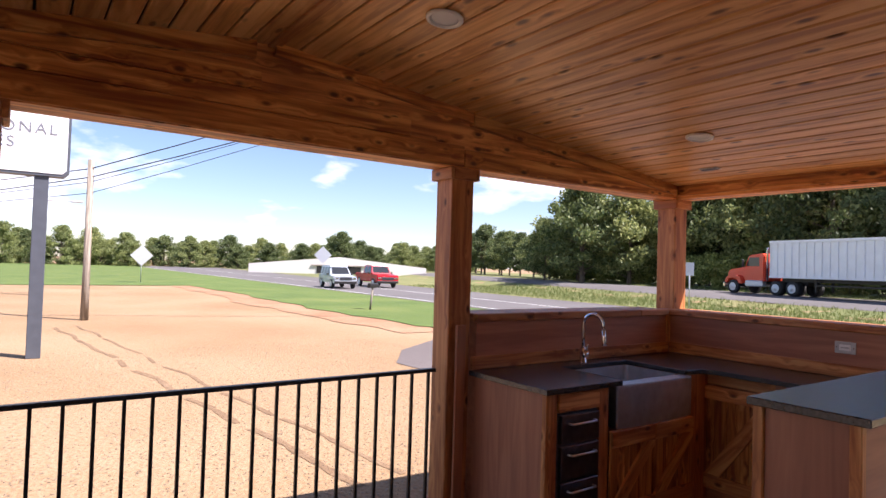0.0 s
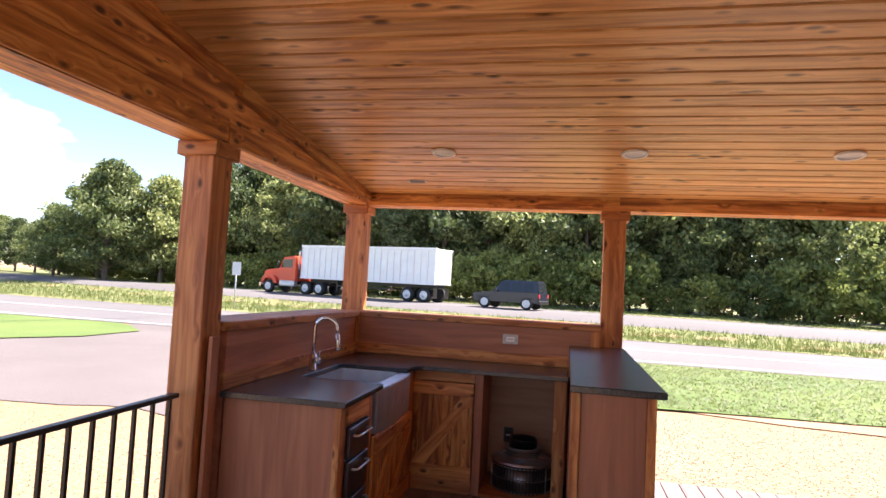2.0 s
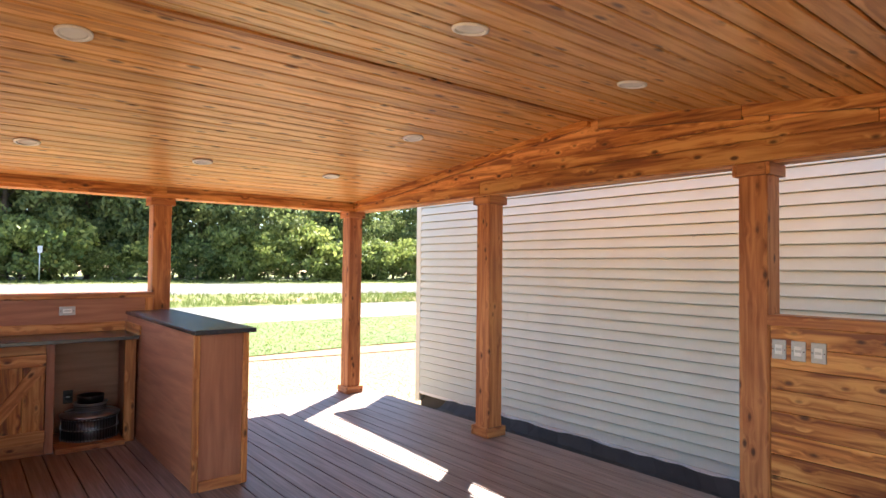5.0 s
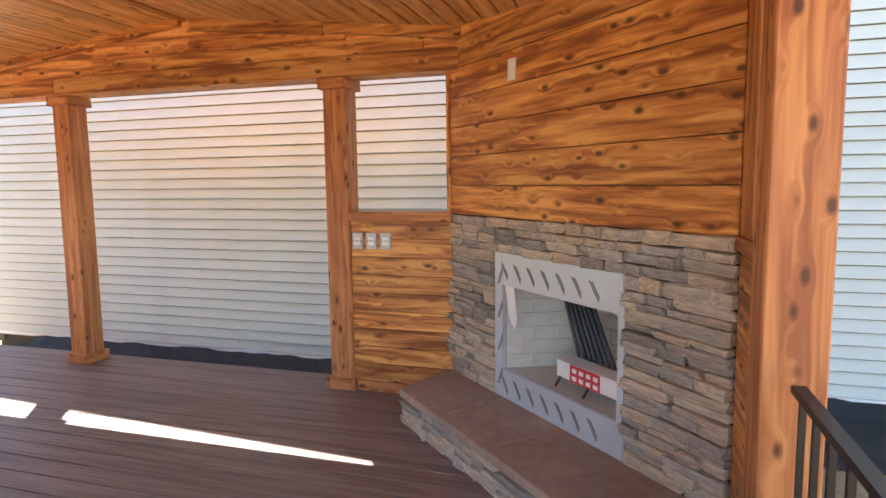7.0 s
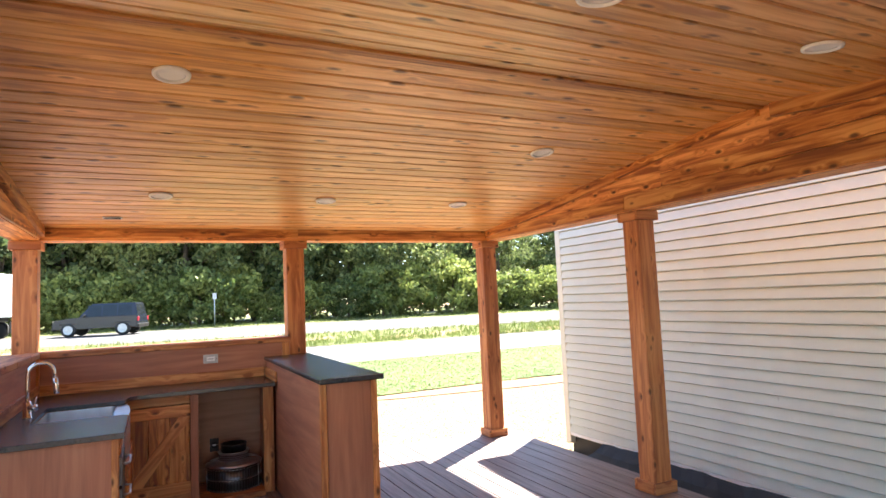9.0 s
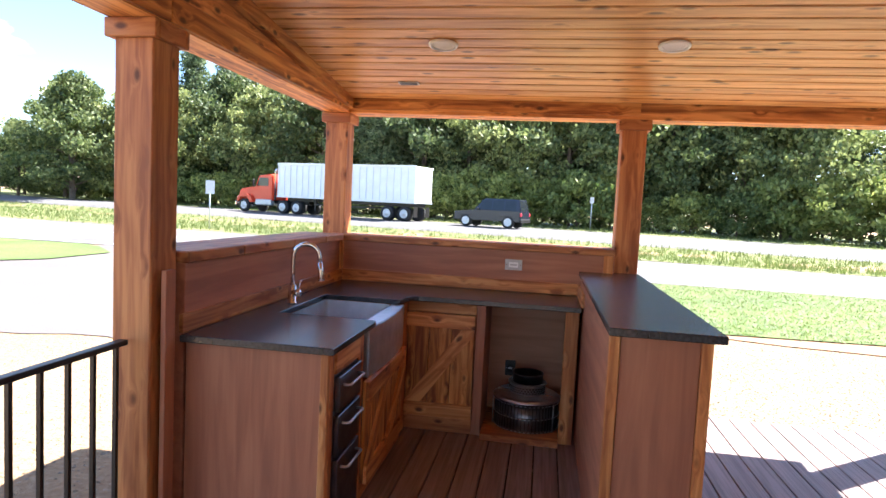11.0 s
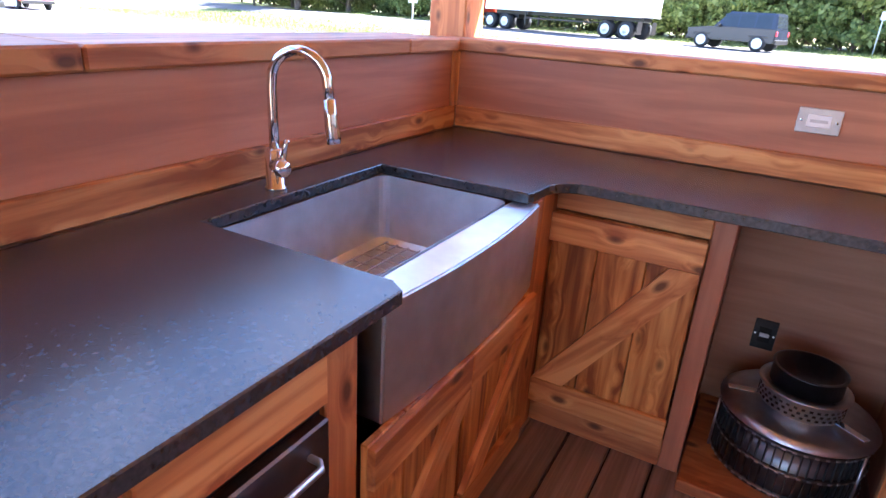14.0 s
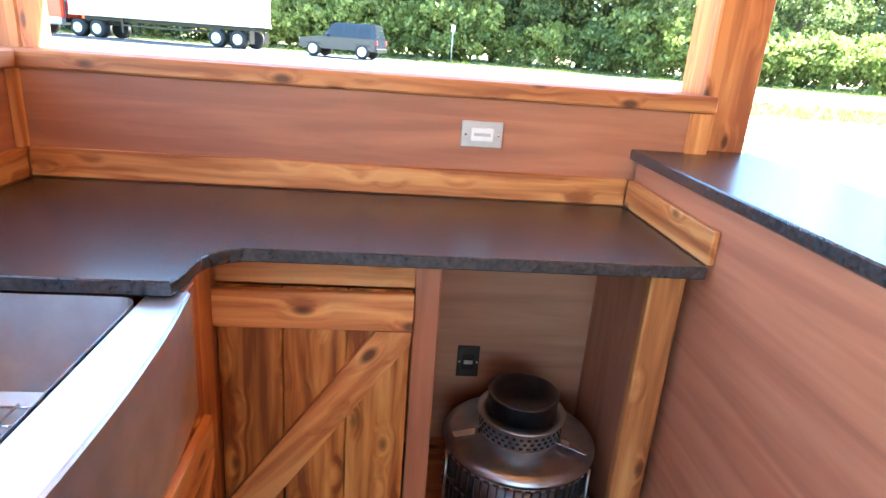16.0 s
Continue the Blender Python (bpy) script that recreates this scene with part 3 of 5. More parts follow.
bm = prism(counter_outline(), "z", 0.884, 0.915)
bmesh.ops.bevel(bm, geom=[e for e in bm.edges if abs(e.verts[0].co.z - e.verts[1].co.z) < 1e-5 and not e.is_boundary and e.calc_face_angle(0) > 1], offset=0.003, segments=1, affect="EDGES")
tagged(part("countertop", bm, M_GRANITE), "black leathered granite L-shaped kitchen countertop", "countertop")


def z_door(parent, w, h, flip=False):
    """A ledged cedar door in the plane y=0 facing -y, from x=0..w, z=0..h."""
    d = new("door")
    d.parent = parent
    bl = w / 3
    for k in range(3):
        block("plank", (k * bl + 0.001, -0.018, 0.0), ((k + 1) * bl - 0.001, 0.0, h), M_PANEL, d, "z", 0.003)
    rh = 0.095
    block("rail", (-0.004, -0.037, h - rh), (w + 0.004, -0.0185, h), M_TRIM, d, "x", 0.003)
    block("rail", (-0.004, -0.037, 0.0), (w + 0.004, -0.0185, rh), M_TRIM, d, "x", 0.003)
    x0, x1 = (0.0, w) if not flip else (w, 0.0)
    s = 1 if x1 > x0 else -1
    bw = 0.11
    pts = [(x0, rh + 0.001), (x0 + s * bw, rh + 0.001), (x1, h - rh - 0.03), (x1, h - rh - 0.001), (x1 - s * bw * 0.75, h - rh - 0.001)]
    ang = math.atan2(h - 2 * rh, (x1 - x0))
    b = prism(pts, "y", -0.036, -0.0185)
    R = Matrix.Rotation(-ang, 4, "Y")
    bmesh.ops.transform(b, matrix=R.inverted(), verts=b.verts)
    part("brace", b, M_TRIM, d, "", R)
    return d


# the sink run, doors face +x
cab = thing("sink_cabinet", pose(0, 0, 0), "reddish cedar sink base cabinet with ledged doors", "cabinet")
block("end_panel", (-1.384, 3.42, 0.0), (-0.765, 3.438, 0.883), M_PLY, cab, "z", 0.003)
block("corner_strip", (-0.764, 3.402, 0.0), (-0.728, 3.44, 0.883), M_TRIM, cab, "z", 0.004)
for y0, y1 in ((3.441, 3.495), (3.838, 3.925), (4.742, 4.80)):
    block("stile", (-0.765, y0, 0.0), (-0.735, y1, 0.883), M_POST, cab, "z", 0.003)
block("kick_board", (-0.765, 3.926, 0.0), (-0.735, 4.741, 0.085), M_POST, cab, "y", 0.003)
block("back_panel", (-1.384, 3.439, 0.0), (-1.37, 4.80, 0.86), M_PLY, cab, "y", 0.002)
block("shelf_floor", (-1.369, 3.926, 0.05), (-0.766, 4.741, 0.068), M_PALEPLY, cab, "y", 0.002)
for y0, fl in ((3.93, False), (4.34, False)):
    d = z_door(cab, 0.398, 0.53, fl)
    d.matrix_basis = pose(-0.734, y0, 0.088, 0, 0, 90)
block("drawer_face", (-0.752, 3.499, 0.772), (-0.725, 3.834, 0.874), M_TRIM, cab, "y", 0.003)

dr = thing("drawer_unit", pose(-0.735, 3.5, 0.0), "dark stainless three-drawer unit set in the cabinet", "drawers")
block("case", (-0.45, 0.003, 0.04), (-0.004, 0.331, 0.765), M_DARKSTEEL, dr, "x", 0.004)
for z0, z1 in ((0.60, 0.757), (0.40, 0.585), (0.06, 0.385)):
    d = block("drawer", (-0.003, 0.012, z0), (0.022, 0.322, z1), M_DARKSTEEL, dr, "y", 0.004)
    hb = bmesh.new()
    hz = (z1 - z0) / 2 - 0.045
    tube(hb, [(-0.105, -0.01, hz), (-0.105, -0.032, hz), (-0.095, -0.045, hz), (0.095, -0.045, hz), (0.105, -0.032, hz), (0.105, -0.01, hz)], 0.0065, 8)
    part("handle", hb, M_STEEL, d, "satin steel bar handle", None, True)

# farmhouse sink
sk = thing("farmhouse_sink", pose(0, 0, 0), "brushed stainless apron-front farmhouse sink", "sink")
bm = bmesh.new()
x0, x1, y0, y1, zt, zb = -1.232, -0.806, 4.034, 4.712, 0.883, 0.665
loops = []
for z, ins in ((zt, 0.0), (zb + 0.02, 0.008), (zb, 0.03)):
    ring = []
    r = 0.03
    for cx, cy, a0 in ((x1 - ins - r, y1 - ins - r, 0), (x0 + ins + r, y1 - ins - r, 90), (x0 + ins + r, y0 + ins + r, 180), (x1 - ins - r, y0 + ins + r, 270)):
        for k in range(5):
            a = radians(a0 + 22.5 * k)
            ring.append(bm.verts.new((cx + r * math.cos(a), cy + r * math.sin(a), z)))
    loops.append(ring)
for a, b in zip(loops, loops[1:]):
    for k in range(20):
        bm.faces.new((a[k], b[k], b[(k + 1) % 20], a[(k + 1) % 20]))
bm.faces.new(loops[-1])
bmesh.ops.recalc_face_normals(bm, faces=bm.faces)
part("bowl", bm, M_STEEL, sk, "", None, False)
bm = bmesh.new()
n = 16
ring = []
for k in range(n + 1):
    y = 3.992 + (4.758 - 3.992) * k / n
    bow = 0.024 * (1 - (2 * k / n - 1) ** 2)
    ring.append((y, -0.728 + bow))
vin = [[bm.verts.new((-0.803, y, z)) for y, _ in ring] for z in (0.62, 0.882)]
vout = [[bm.verts.new((x, y, z)) for y, x in ring] for z in (0.62, 0.882)]
for k in range(n):
    bm.faces.new((vout[0][k], vout[0][k + 1], vout[1][k + 1], vout[1][k]))
    bm.faces.new((vin[0][k], vin[1][k], vin[1][k + 1], vin[0][k + 1]))
    bm.faces.new((vin[1][k], vout[1][k], vout[1][k + 1], vin[1][k + 1]))
    bm.faces.new((vin[0][k], vin[0][k + 1], vout[0][k + 1], vout[0][k]))
for k in (0, n):
    bm.faces.new((vin[0][k], vout[0][k], vout[1][k], vin[1][k]))
bmesh.ops.recalc_face_normals(bm, faces=bm.faces)
bmesh.ops.bevel(bm, geom=[e for e in bm.edges if e.calc_face_angle(0) > 1], offset=0.005, segments=2, affect="EDGES")
part("apron", bm, M_STEEL, sk, "bowed brushed steel apron front")
part("drain", lathe([(0.0, 0.0), (0.042, 0.001), (0.055, 0.004), (0.055, 0.0)], 24), M_CHROME, sk, "", Matrix.Translation((-1.0, 4.37, 0.666)), True)
grid = thing("sink_grid", pose(-1.0, 4.37, 0.666), "shiny wire grid lying in the sink bowl", "sink grid")


def wire(name, a, b, rad):
    bm = bmesh.new()
    tube(bm, [a, b], rad, 6)
    part(name, bm, M_CHROME, grid, "", None, True)


for k in range(9):
    wire("wire", (-0.17 + k * 0.04, -0.28, 0.024), (-0.17 + k * 0.04, 0.285, 0.024), 0.003)
for k in range(11):
    wire("cross_wire", (-0.17, -0.28 + k * 0.0565, 0.018), (0.15, -0.28 + k * 0.0565, 0.018), 0.003)
for x in (-0.17, 0.15):
    for y in (-0.28, 0.285):
        wire("foot", (x, y, 0.0), (x, y, 0.024), 0.005)

# faucet
fc = thing("kitchen_faucet", pose(-1.29, 4.315, 0.915, 0, 0, 14), "polished chrome gooseneck pull-down kitchen faucet", "faucet")
part("base", lathe([(0.029, 0.0), (0.029, 0.006), (0.024, 0.010), (0.024, 0.10), (0.020, 0.106), (0.0, 0.106)], 24), M_CHROME, fc, "", None, True)
bm = bmesh.new()
pts = [(0, 0, 0.10), (0, 0, 0.18), (0, 0, 0.255)]
for k in range(1, 13):
    a = radians(180 - 15 * k)
    pts.append((0.074 + 0.074 * math.cos(a), 0, 0.271 + 0.074 * math.sin(a)))
pts.append((0.152, 0, 0.235))
tube(bm, pts, 0.0125, 14)
part("spout", bm, M_CHROME, fc, "", None, True)
bm = bmesh.new()
tube(bm, [(0.151, 0, 0.24), (0.155, 0, 0.20), (0.161, 0, 0.15), (0.163, 0, 0.135)], [0.0145, 0.0165, 0.019, 0.017], 14)
part("spray_head", bm, M_CHROME, fc, "", None, True)
bm = bmesh.new()
tube(bm, [(0.0, -0.015, 0.065), (0.0, -0.062, 0.065)], 0.021, 16)
tube(bm, [(0.004, -0.045, 0.08), (0.012, -0.05, 0.125), (0.018, -0.05, 0.135)], [0.008, 0.006, 0.006], 10)
part("lever", bm, M_CHROME, fc, "", Matrix.Rotation(radians(48), 4, "Z"), True)

# back run: door cabinet and open bay
cb = thing("corner_cabinet", pose(0, 0, 0), "reddish cedar corner base cabinet with ledged door", "cabinet")
block("stile", (-0.80, 4.985, 0.0), (-0.752, 5.005, 0.883), M_POST, cb, "z", 0.003)
block("filler", (-0.768, 4.801, 0.0), (-0.75, 4.984, 0.883), M_POST, cb, "z", 0.003)
block("stile", (-0.29, 4.985, 0.0), (-0.228, 5.005, 0.883), M_PLY, cb, "z", 0.003)
block("top_rail", (-0.751, 4.984, 0.807), (-0.291, 5.004, 0.883), M_TRIM, cb, "x", 0.003)
block("bottom_rail", (-0.751, 4.985, 0.0), (-0.291, 5.005, 0.10), M_POST, cb, "x", 0.003)
block("side_panel", (-0.246, 5.006, 0.0), (-0.23, 5.484, 0.883), M_PLY, cb, "z", 0.002)
d = z_door(cb, 0.452, 0.70)
d.matrix_basis = pose(-0.747, 4.984, 0.105)
structure(block("bay_back", (-0.229, 5.468, 0.0), (0.375, 5.484, 0.883), M_PALEPLY, None, "x", 0.002), "bare plywood back of the open bay", "panel")
structure(block("bay_leg", (0.285, 4.985, 0.0), (0.372, 5.02, 0.883), M_TRIM, None, "z", 0.004), "light knotty cedar upright of the open bay", "upright")
structure(block("bay_side", (0.33, 5.021, 0.0), (0.374, 5.467, 0.883), M_PLY, None, "z", 0.002), "plywood side of the open bay", "panel")
tagged(block("platform_board", (-0.222, 4.90, 0.001), (0.283, 5.46, 0.045), M_POST, None, "x", 0.004), "low wooden platform board on the deck", "board")

# bar
br = thing("bar_counter", pose(0, 0, 0), "raised reddish plywood bar with cedar corner strips", "bar")
block("inner_panel", (0.395, 3.42, 0.0), (0.413, 5.46, 1.058), M_PLY, br, "y", 0.003)
block("outer_panel", (0.742, 3.42, 0.0), (0.76, 5.46, 1.058), M_PLY, br, "y", 0.003)
block("end_panel", (0.43, 3.425, 0.0), (0.725, 3.442, 1.058), M_PLY, br, "z", 0.003)
block("corner_strip", (0.388, 3.412, 0.0), (0.429, 3.45, 1.058), M_TRIM, br, "z", 0.004)
block("corner_strip", (0.726, 3.412, 0.0), (0.767, 3.45, 1.058), M_TRIM, br, "z", 0.004)
block("end_base", (0.43, 3.405, 0.0), (0.725, 3.424, 0.07), M_POST, br, "x", 0.003)
block("side_splash", (0.377, 4.92, 0.917), (0.394, 5.46, 1.0), M_TRIM, br, "y", 0.003)
block("bar_top", (0.38, 3.378, 1.06), (0.806, 5.56, 1.092), M_GRANITE, br, "y", 0.004, "black leathered granite top")

# chimney cap stored in the open bay
cc = thing("chimney_cap", pose(0.065, 5.205, 0.0455) @ Matrix.Diagonal((1.08, 1.08, 0.80, 1)), "round stainless chimney cap with louvred mesh sides", "chimney cap")
part("drum", lathe([(0.0, 0.0), (0.185, 0.0), (0.195, 0.012), (0.195, 0.24), (0.0, 0.24)], 40), M_DARKSTEEL, cc, "", None, True)
for k in range(56):
    a = 2 * math.pi * k / 56
    bmx = box_mesh((0.09, 0.004, 0.006), M_BLACK, 0.0)
    for z in (0.06, 0.165):
        part_mesh("louvre", bmx, M_BLACK, cc, "", Matrix.Translation((0.199 * math.cos(a), 0.199 * math.sin(a), z)) @ Matrix.Rotation(a, 4, "Z") @ TURN["z"])
for z in (0.0, 0.108, 0.215):
    part("band", lathe([(0.197, z), (0.206, z), (0.206, z + 0.014), (0.197, z + 0.014)], 40), M_DARKSTEEL, cc, "", None, True)
    # bright raised boxes paint the light dots of the perforated bands
    for k in range(48):
        a = 2 * math.pi * k / 48
        part_mesh("rivet", box_mesh((0.004, 0.011, 0.008), M_GALV, 0.002), M_GALV, cc, "", Matrix.Translation((0.207 * math.cos(a), 0.207 * math.sin(a), z + 0.007)) @ Matrix.Rotation(a, 4, "Z"))
part("lid", lathe([(0.0, 0.241), (0.212, 0.241), (0.214, 0.246), (0.19, 0.268), (0.118, 0.282), (0.0, 0.284)], 40), M_GALV, cc, "", None, True)
part("collar", lathe([(0.113, 0.27), (0.113, 0.355), (0.123, 0.360), (0.123, 0.365), (0.104, 0.365), (0.104, 0.27)], 40), M_STEEL, cc, "perforated bright steel collar", None, True)
for row in range(3):
    for k in range(36):
        a = 2 * math.pi * (k + 0.5 * (row % 2)) / 36
        part_mesh("perforation", box_mesh((0.002, 0.009, 0.009), M_DARKFILL, 0.0), M_DARKFILL, cc, "", Matrix.Translation((0.1135 * math.cos(a), 0.1135 * math.sin(a), 0.297 + row * 0.018)) @ Matrix.Rotation(a, 4, "Z"))
part("flue_pipe", lathe([(0.096, 0.365), (0.096, 0.435), (0.099, 0.438), (0.099, 0.442), (0.09, 0.442), (0.09, 0.37), (0.0, 0.37)], 40), M_DARKSTEEL, cc, "dark open pipe end", None, True)
for a in (195, 322, 80):
    ca, sa = math.cos(radians(a)), math.sin(radians(a))
    bm = bmesh.new()
    bm_box(bm, (0.113, -0.012, 0.295), (0.20, 0.012, 0.298), 0.0)
    part("strap", bm, M_CHROME, cc, "perforated strap", Matrix.Rotation(radians(a), 4, "Z"))
    bm = bmesh.new()
    tube(bm, [(0.214 * ca, 0.214 * sa, 0.0), (0.214 * ca, 0.214 * sa, 0.235)], 0.004, 6)
    part("rod", bm, M_GALV, cc, "", None, True)


def cover_plate(name, m, w, h, label, category, mat, ridge=True):
    """A wall plate in its own xz plane, facing -y."""
    p = thing(name, m, label, category)
    block("plate", (-w / 2, -0.008, -h / 2), (w / 2, 0.0, h / 2), mat, p, "x", 0.003)
    if ridge:
        block("insert", (-w * 0.27, -0.012, -h * 0.25), (w * 0.27, -0.0075, h * 0.25), M_WHITE if mat is not M_BLACK else M_DARKFILL, p, "x", 0.002)
        block("slot", (-w * 0.2, -0.0135, -h * 0.06), (w * 0.2, -0.0115, h * 0.06), M_GREYPL, p, "x", 0.0)
    for s in (-1, 1):
        part("screw", lathe([(0.004, 0), (0.004, 0.002), (0.0, 0.003)], 8), M_CHROME, p, "", Matrix.Translation((s * w * 0.4, -0.008, 0)) @ pose(0, 0, 0, 90))
    return p


cover_plate("outlet", pose(-0.09, 5.4845, 1.11), 0.125, 0.078, "grey metal weatherproof outlet on the kitchen wall", "outlet", M_GREYPL)
cover_plate("outlet", pose(-0.07, 5.4675, 0.35), 0.075, 0.115, "black outlet in the open bay", "outlet", M_BLACK)

# ---- railing ----
def railing(x, y0, y1, along="y"):
    r = thing("metal_railing", pose(x, y0, 0) if along == "y" else pose(x, y0, 0, 0, 0, -90), "black iron railing with square balusters between posts", "railing", "porch railings")
    L = y1 - y0
    block("top_rail", (-0.02, 0, 0.90), (0.02, L, 0.922), M_BLACK, r, "y", 0.003)
    block("bottom_rail", (-0.014, 0, 0.075), (0.014, L, 0.095), M_BLACK, r, "y", 0.003)
    n = int((L - 0.0465) / 0.1215) + 1
    for k in range(n):
        y = L - 0.168 + 0.1215 - k * 0.1215
        block("baluster", (-0.008, y - 0.008, 0.0955), (0.008, y + 0.008, 0.8995), M_BLACK, r, "z", 0.0)
    return r


railing(-1.52, 0.975, 3.205)
railing(-1.52, -1.42, 0.765)
railing(-1.48, -1.53, 0.87 + -1.53 + 1.45, "x").matrix_basis = pose(-1.48, -1.53, 0, 0, 0, -90)

# ---- fireplace corner ----
FP = pose(2.955, 0.055, 0, 0, 0, -135)
FL = 2.15
core = part("wall_fireplace", prism([(0.0, 0.0), (0.55, 0.0), (0.55, 1.07), (1.63, 1.07), (1.63, 0.0), (FL, 0.0), (FL, 2.55), (0.0, 2.55)], "y", 0.03, 0.12), M_PALEPLY, None, "", FP)
structure(core, "diagonal corner wall holding the fireplace, cedar above", "wall")
z = 1.265
k = 0
while z < 2.48:
    top = min(z + 0.186, 2.49)
    block("board", (0.005, 0.0, z + 0.002), (FL - 0.005, 0.029, top - 0.002), M_PANEL, core, "x", 0.003)
    z = top
block("corner_strip", (-0.012, -0.018, 1.262), (0.022, -0.001, 2.2), M_TRIM, core, "z", 0.003)

fire = thing("fireplace", FP, "stacked-stone outdoor fireplace with unfinished steel firebox", "fireplace")
STONES = []
for k in range(14):
    rs = random.Random(50 + k)
    b = bmesh.new()
    bmesh.ops.create_cube(b, size=1)
    bmesh.ops.bevel(b, geom=b.edges[:], offset=0.07, segments=1, affect="EDGES")
    for v in b.verts:
        v.co += Vector((rs.uniform(-0.04, 0.04), rs.uniform(-0.2, 0.2), rs.uniform(-0.11, 0.11)))
    me = bpy.data.meshes.new("stone")
    b.to_mesh(me)
    b.free()
    me.materials.append(M_STONE)
    STONES.append(me)
RS = random.Random(9)


def stone(x0, x1, z0, z1, yface, parent, m=Matrix()):
    d = RS.uniform(0.032, 0.075)
    g = 0.002
    ob = part_mesh("stone", RS.choice(STONES), M_STONE, parent)
    ob.matrix_basis = m @ Matrix.Translation(((x0 + x1) / 2, yface + 0.03 - d / 2, (z0 + z1) / 2)) @ pose(0, 0, 0, 0, RS.uniform(-1.5, 1.5), RS.choice((0, 180))) @ Matrix.Diagonal((x1 - x0 - g, d, z1 - z0 - g, 1))


def courses(x0, x1, z0, z1, parent, hole=None, m=Matrix(), face=0.0):
    z = z0
    while z < z1 - 0.02:
        h = RS.choice((0.034, 0.042, 0.05, 0.062))
        zt = z + h if z1 - z - h > 0.035 else z1
        if hole and z < hole[3] - 0.001 < zt + 0.02:
            zt = hole[3]
        spans = [(x0, x1)]
        if hole and zt > hole[2] + 0.01 and z < hole[3] - 0.01:
            spans = [(x0, hole[0]), (hole[1], x1)]
        for a, b in spans:
            x = a
            while x < b - 0.01:
                wd = RS.uniform(0.09, 0.27)
                xe = x + wd if b - x - wd > 0.08 else b
                stone(x, xe, z, zt, face, parent, m)
                x = xe
        z = zt


courses(0.0, FL, 0.20, 1.262, fire, (0.565, 1.615, 0.0, 1.065))
block("mortar_bed", (0.002, 0.012, 0.2), (0.56, 0.0295, 1.262), M_DARKFILL, fire, "x", 0.0)
block("mortar_bed", (1.62, 0.012, 0.2), (FL - 0.002, 0.0295, 1.262), M_DARKFILL, fire, "x", 0.0)
block("mortar_bed", (0.5605, 0.012, 1.068), (1.6195, 0.0295, 1.262), M_DARKFILL, fire, "x", 0.0)

# hearth: stone riser with slabs
bm = prism([(0.02, -0.03), (0.24, -0.44), (1.91, -0.44), (FL - 0.02, -0.03)], "z", 0.0, 0.148)
part("hearth_core", bm, M_DARKFILL, fire)
courses(0.24, 1.91, 0.0, 0.15, fire, None, Matrix(), -0.46)
for (xa, ya), (xb, yb) in (((0.02, -0.03), (0.24, -0.44)), ((1.91, -0.44), (FL - 0.02, -0.03))):
    L = math.hypot(xb - xa, yb - ya)
    mm = pose(xa, ya, 0, 0, 0, math.degrees(math.atan2(yb - ya, xb - xa)))
    courses(0.0, L, 0.0, 0.15, fire, None, mm, -0.02)
cuts = [0.0, 0.30, 0.56, 0.80, 1.0]
for a, b in zip(cuts, cuts[1:]):
    fa, fb = 0.205 + (1.945 - 0.205) * a, 0.205 + (1.945 - 0.205) * b
    ba, bb = -0.01 + FL * a, -0.01 + (FL + 0.02) * b
    bm = prism([(fa + 0.002, -0.485), (fb - 0.002, -0.485), (bb - 0.002, -0.005), (ba + 0.002, -0.005)], "z", 0.151, 0.201)
    bmesh.ops.bevel(bm, geom=bm.edges[:], offset=0.006, segments=1, affect="EDGES")
    part("hearth_slab", bm, M_SLAB, fire, "buff sandstone slab")

# firebox with protective film
block("surround", (0.566, -0.012, 0.203), (0.645, 0.02, 1.064), M_FILM, fire, "z", 0.002, "film-wrapped steel surround")
block("surround", (1.575, -0.012, 0.203), (1.614, 0.02, 1.064), M_FILM, fire, "z", 0.002)
block("surround", (0.6455, -0.010, 0.875), (1.5745, 0.02, 1.064), M_FILM, fire, "x", 0.002)
block("surround", (0.6455, -0.010, 0.203), (1.5745, 0.02, 0.375), M_FILM, fire, "x", 0.002)
bm = bmesh.new()
o = [(0.646, 0.02), (1.574, 0.02), (1.36, 0.50), (0.84, 0.50)]
lo = [bm.verts.new((x, y, 0.376)) for x, y in o]
hi = [bm.verts.new((x, y, 0.95)) for x, y in o]
bm.faces.new(lo)
bm.faces.new(hi[::-1])
for k in (1, 2, 3):
    bm.faces.new((lo[k], lo[(k + 1) % 4], hi[(k + 1) % 4], hi[k]))
part("firebox_lining", bm, M_BRICKW, fire, "white firebrick lining")
for row in range(6):
    z = 0.38 + row * 0.082
    for cx, cy, ang, L in ((0.743, 0.26, math.degrees(math.atan2(0.48, 0.194)), 0.51), (1.467, 0.26, math.degrees(math.atan2(0.48, -0.214)), 0.51), (1.1, 0.494, 0, 0.5)):
        x = -L / 2 + (0.08 if row % 2 else 0.0)
        while x < L / 2 - 0.03:
            xe = min(x + 0.16, L / 2)
            nrm = {True: -1}.get(cx < 1, 1) if cy < 0.4 else -1
            b = block("firebrick", (x + 0.003, -0.006, z + 0.003), (xe - 0.003, 0.006, z + 0.079), M_BRICKW, fire, "x", 0.002)
            b.matrix_basis = pose(cx, cy, 0, 0, 0, ang) @ b.matrix_basis
            x = xe
def print_mark(x, z, tilt, lift):
    """Two thin slanting lines of small print on the film."""
    for dx, z0, z1 in ((0.0, 0.0, 0.115), (0.013, 0.012, 0.10)):
        b = block("print_mark", (dx, lift - 0.003, z0), (dx + 0.0045, lift, z1), M_INK, fire, "z", 0.0)
        b.matrix_basis = Matrix.Translation((x, 0, z)) @ pose(0, 0, 0, 0, tilt, 0) @ b.matrix_basis


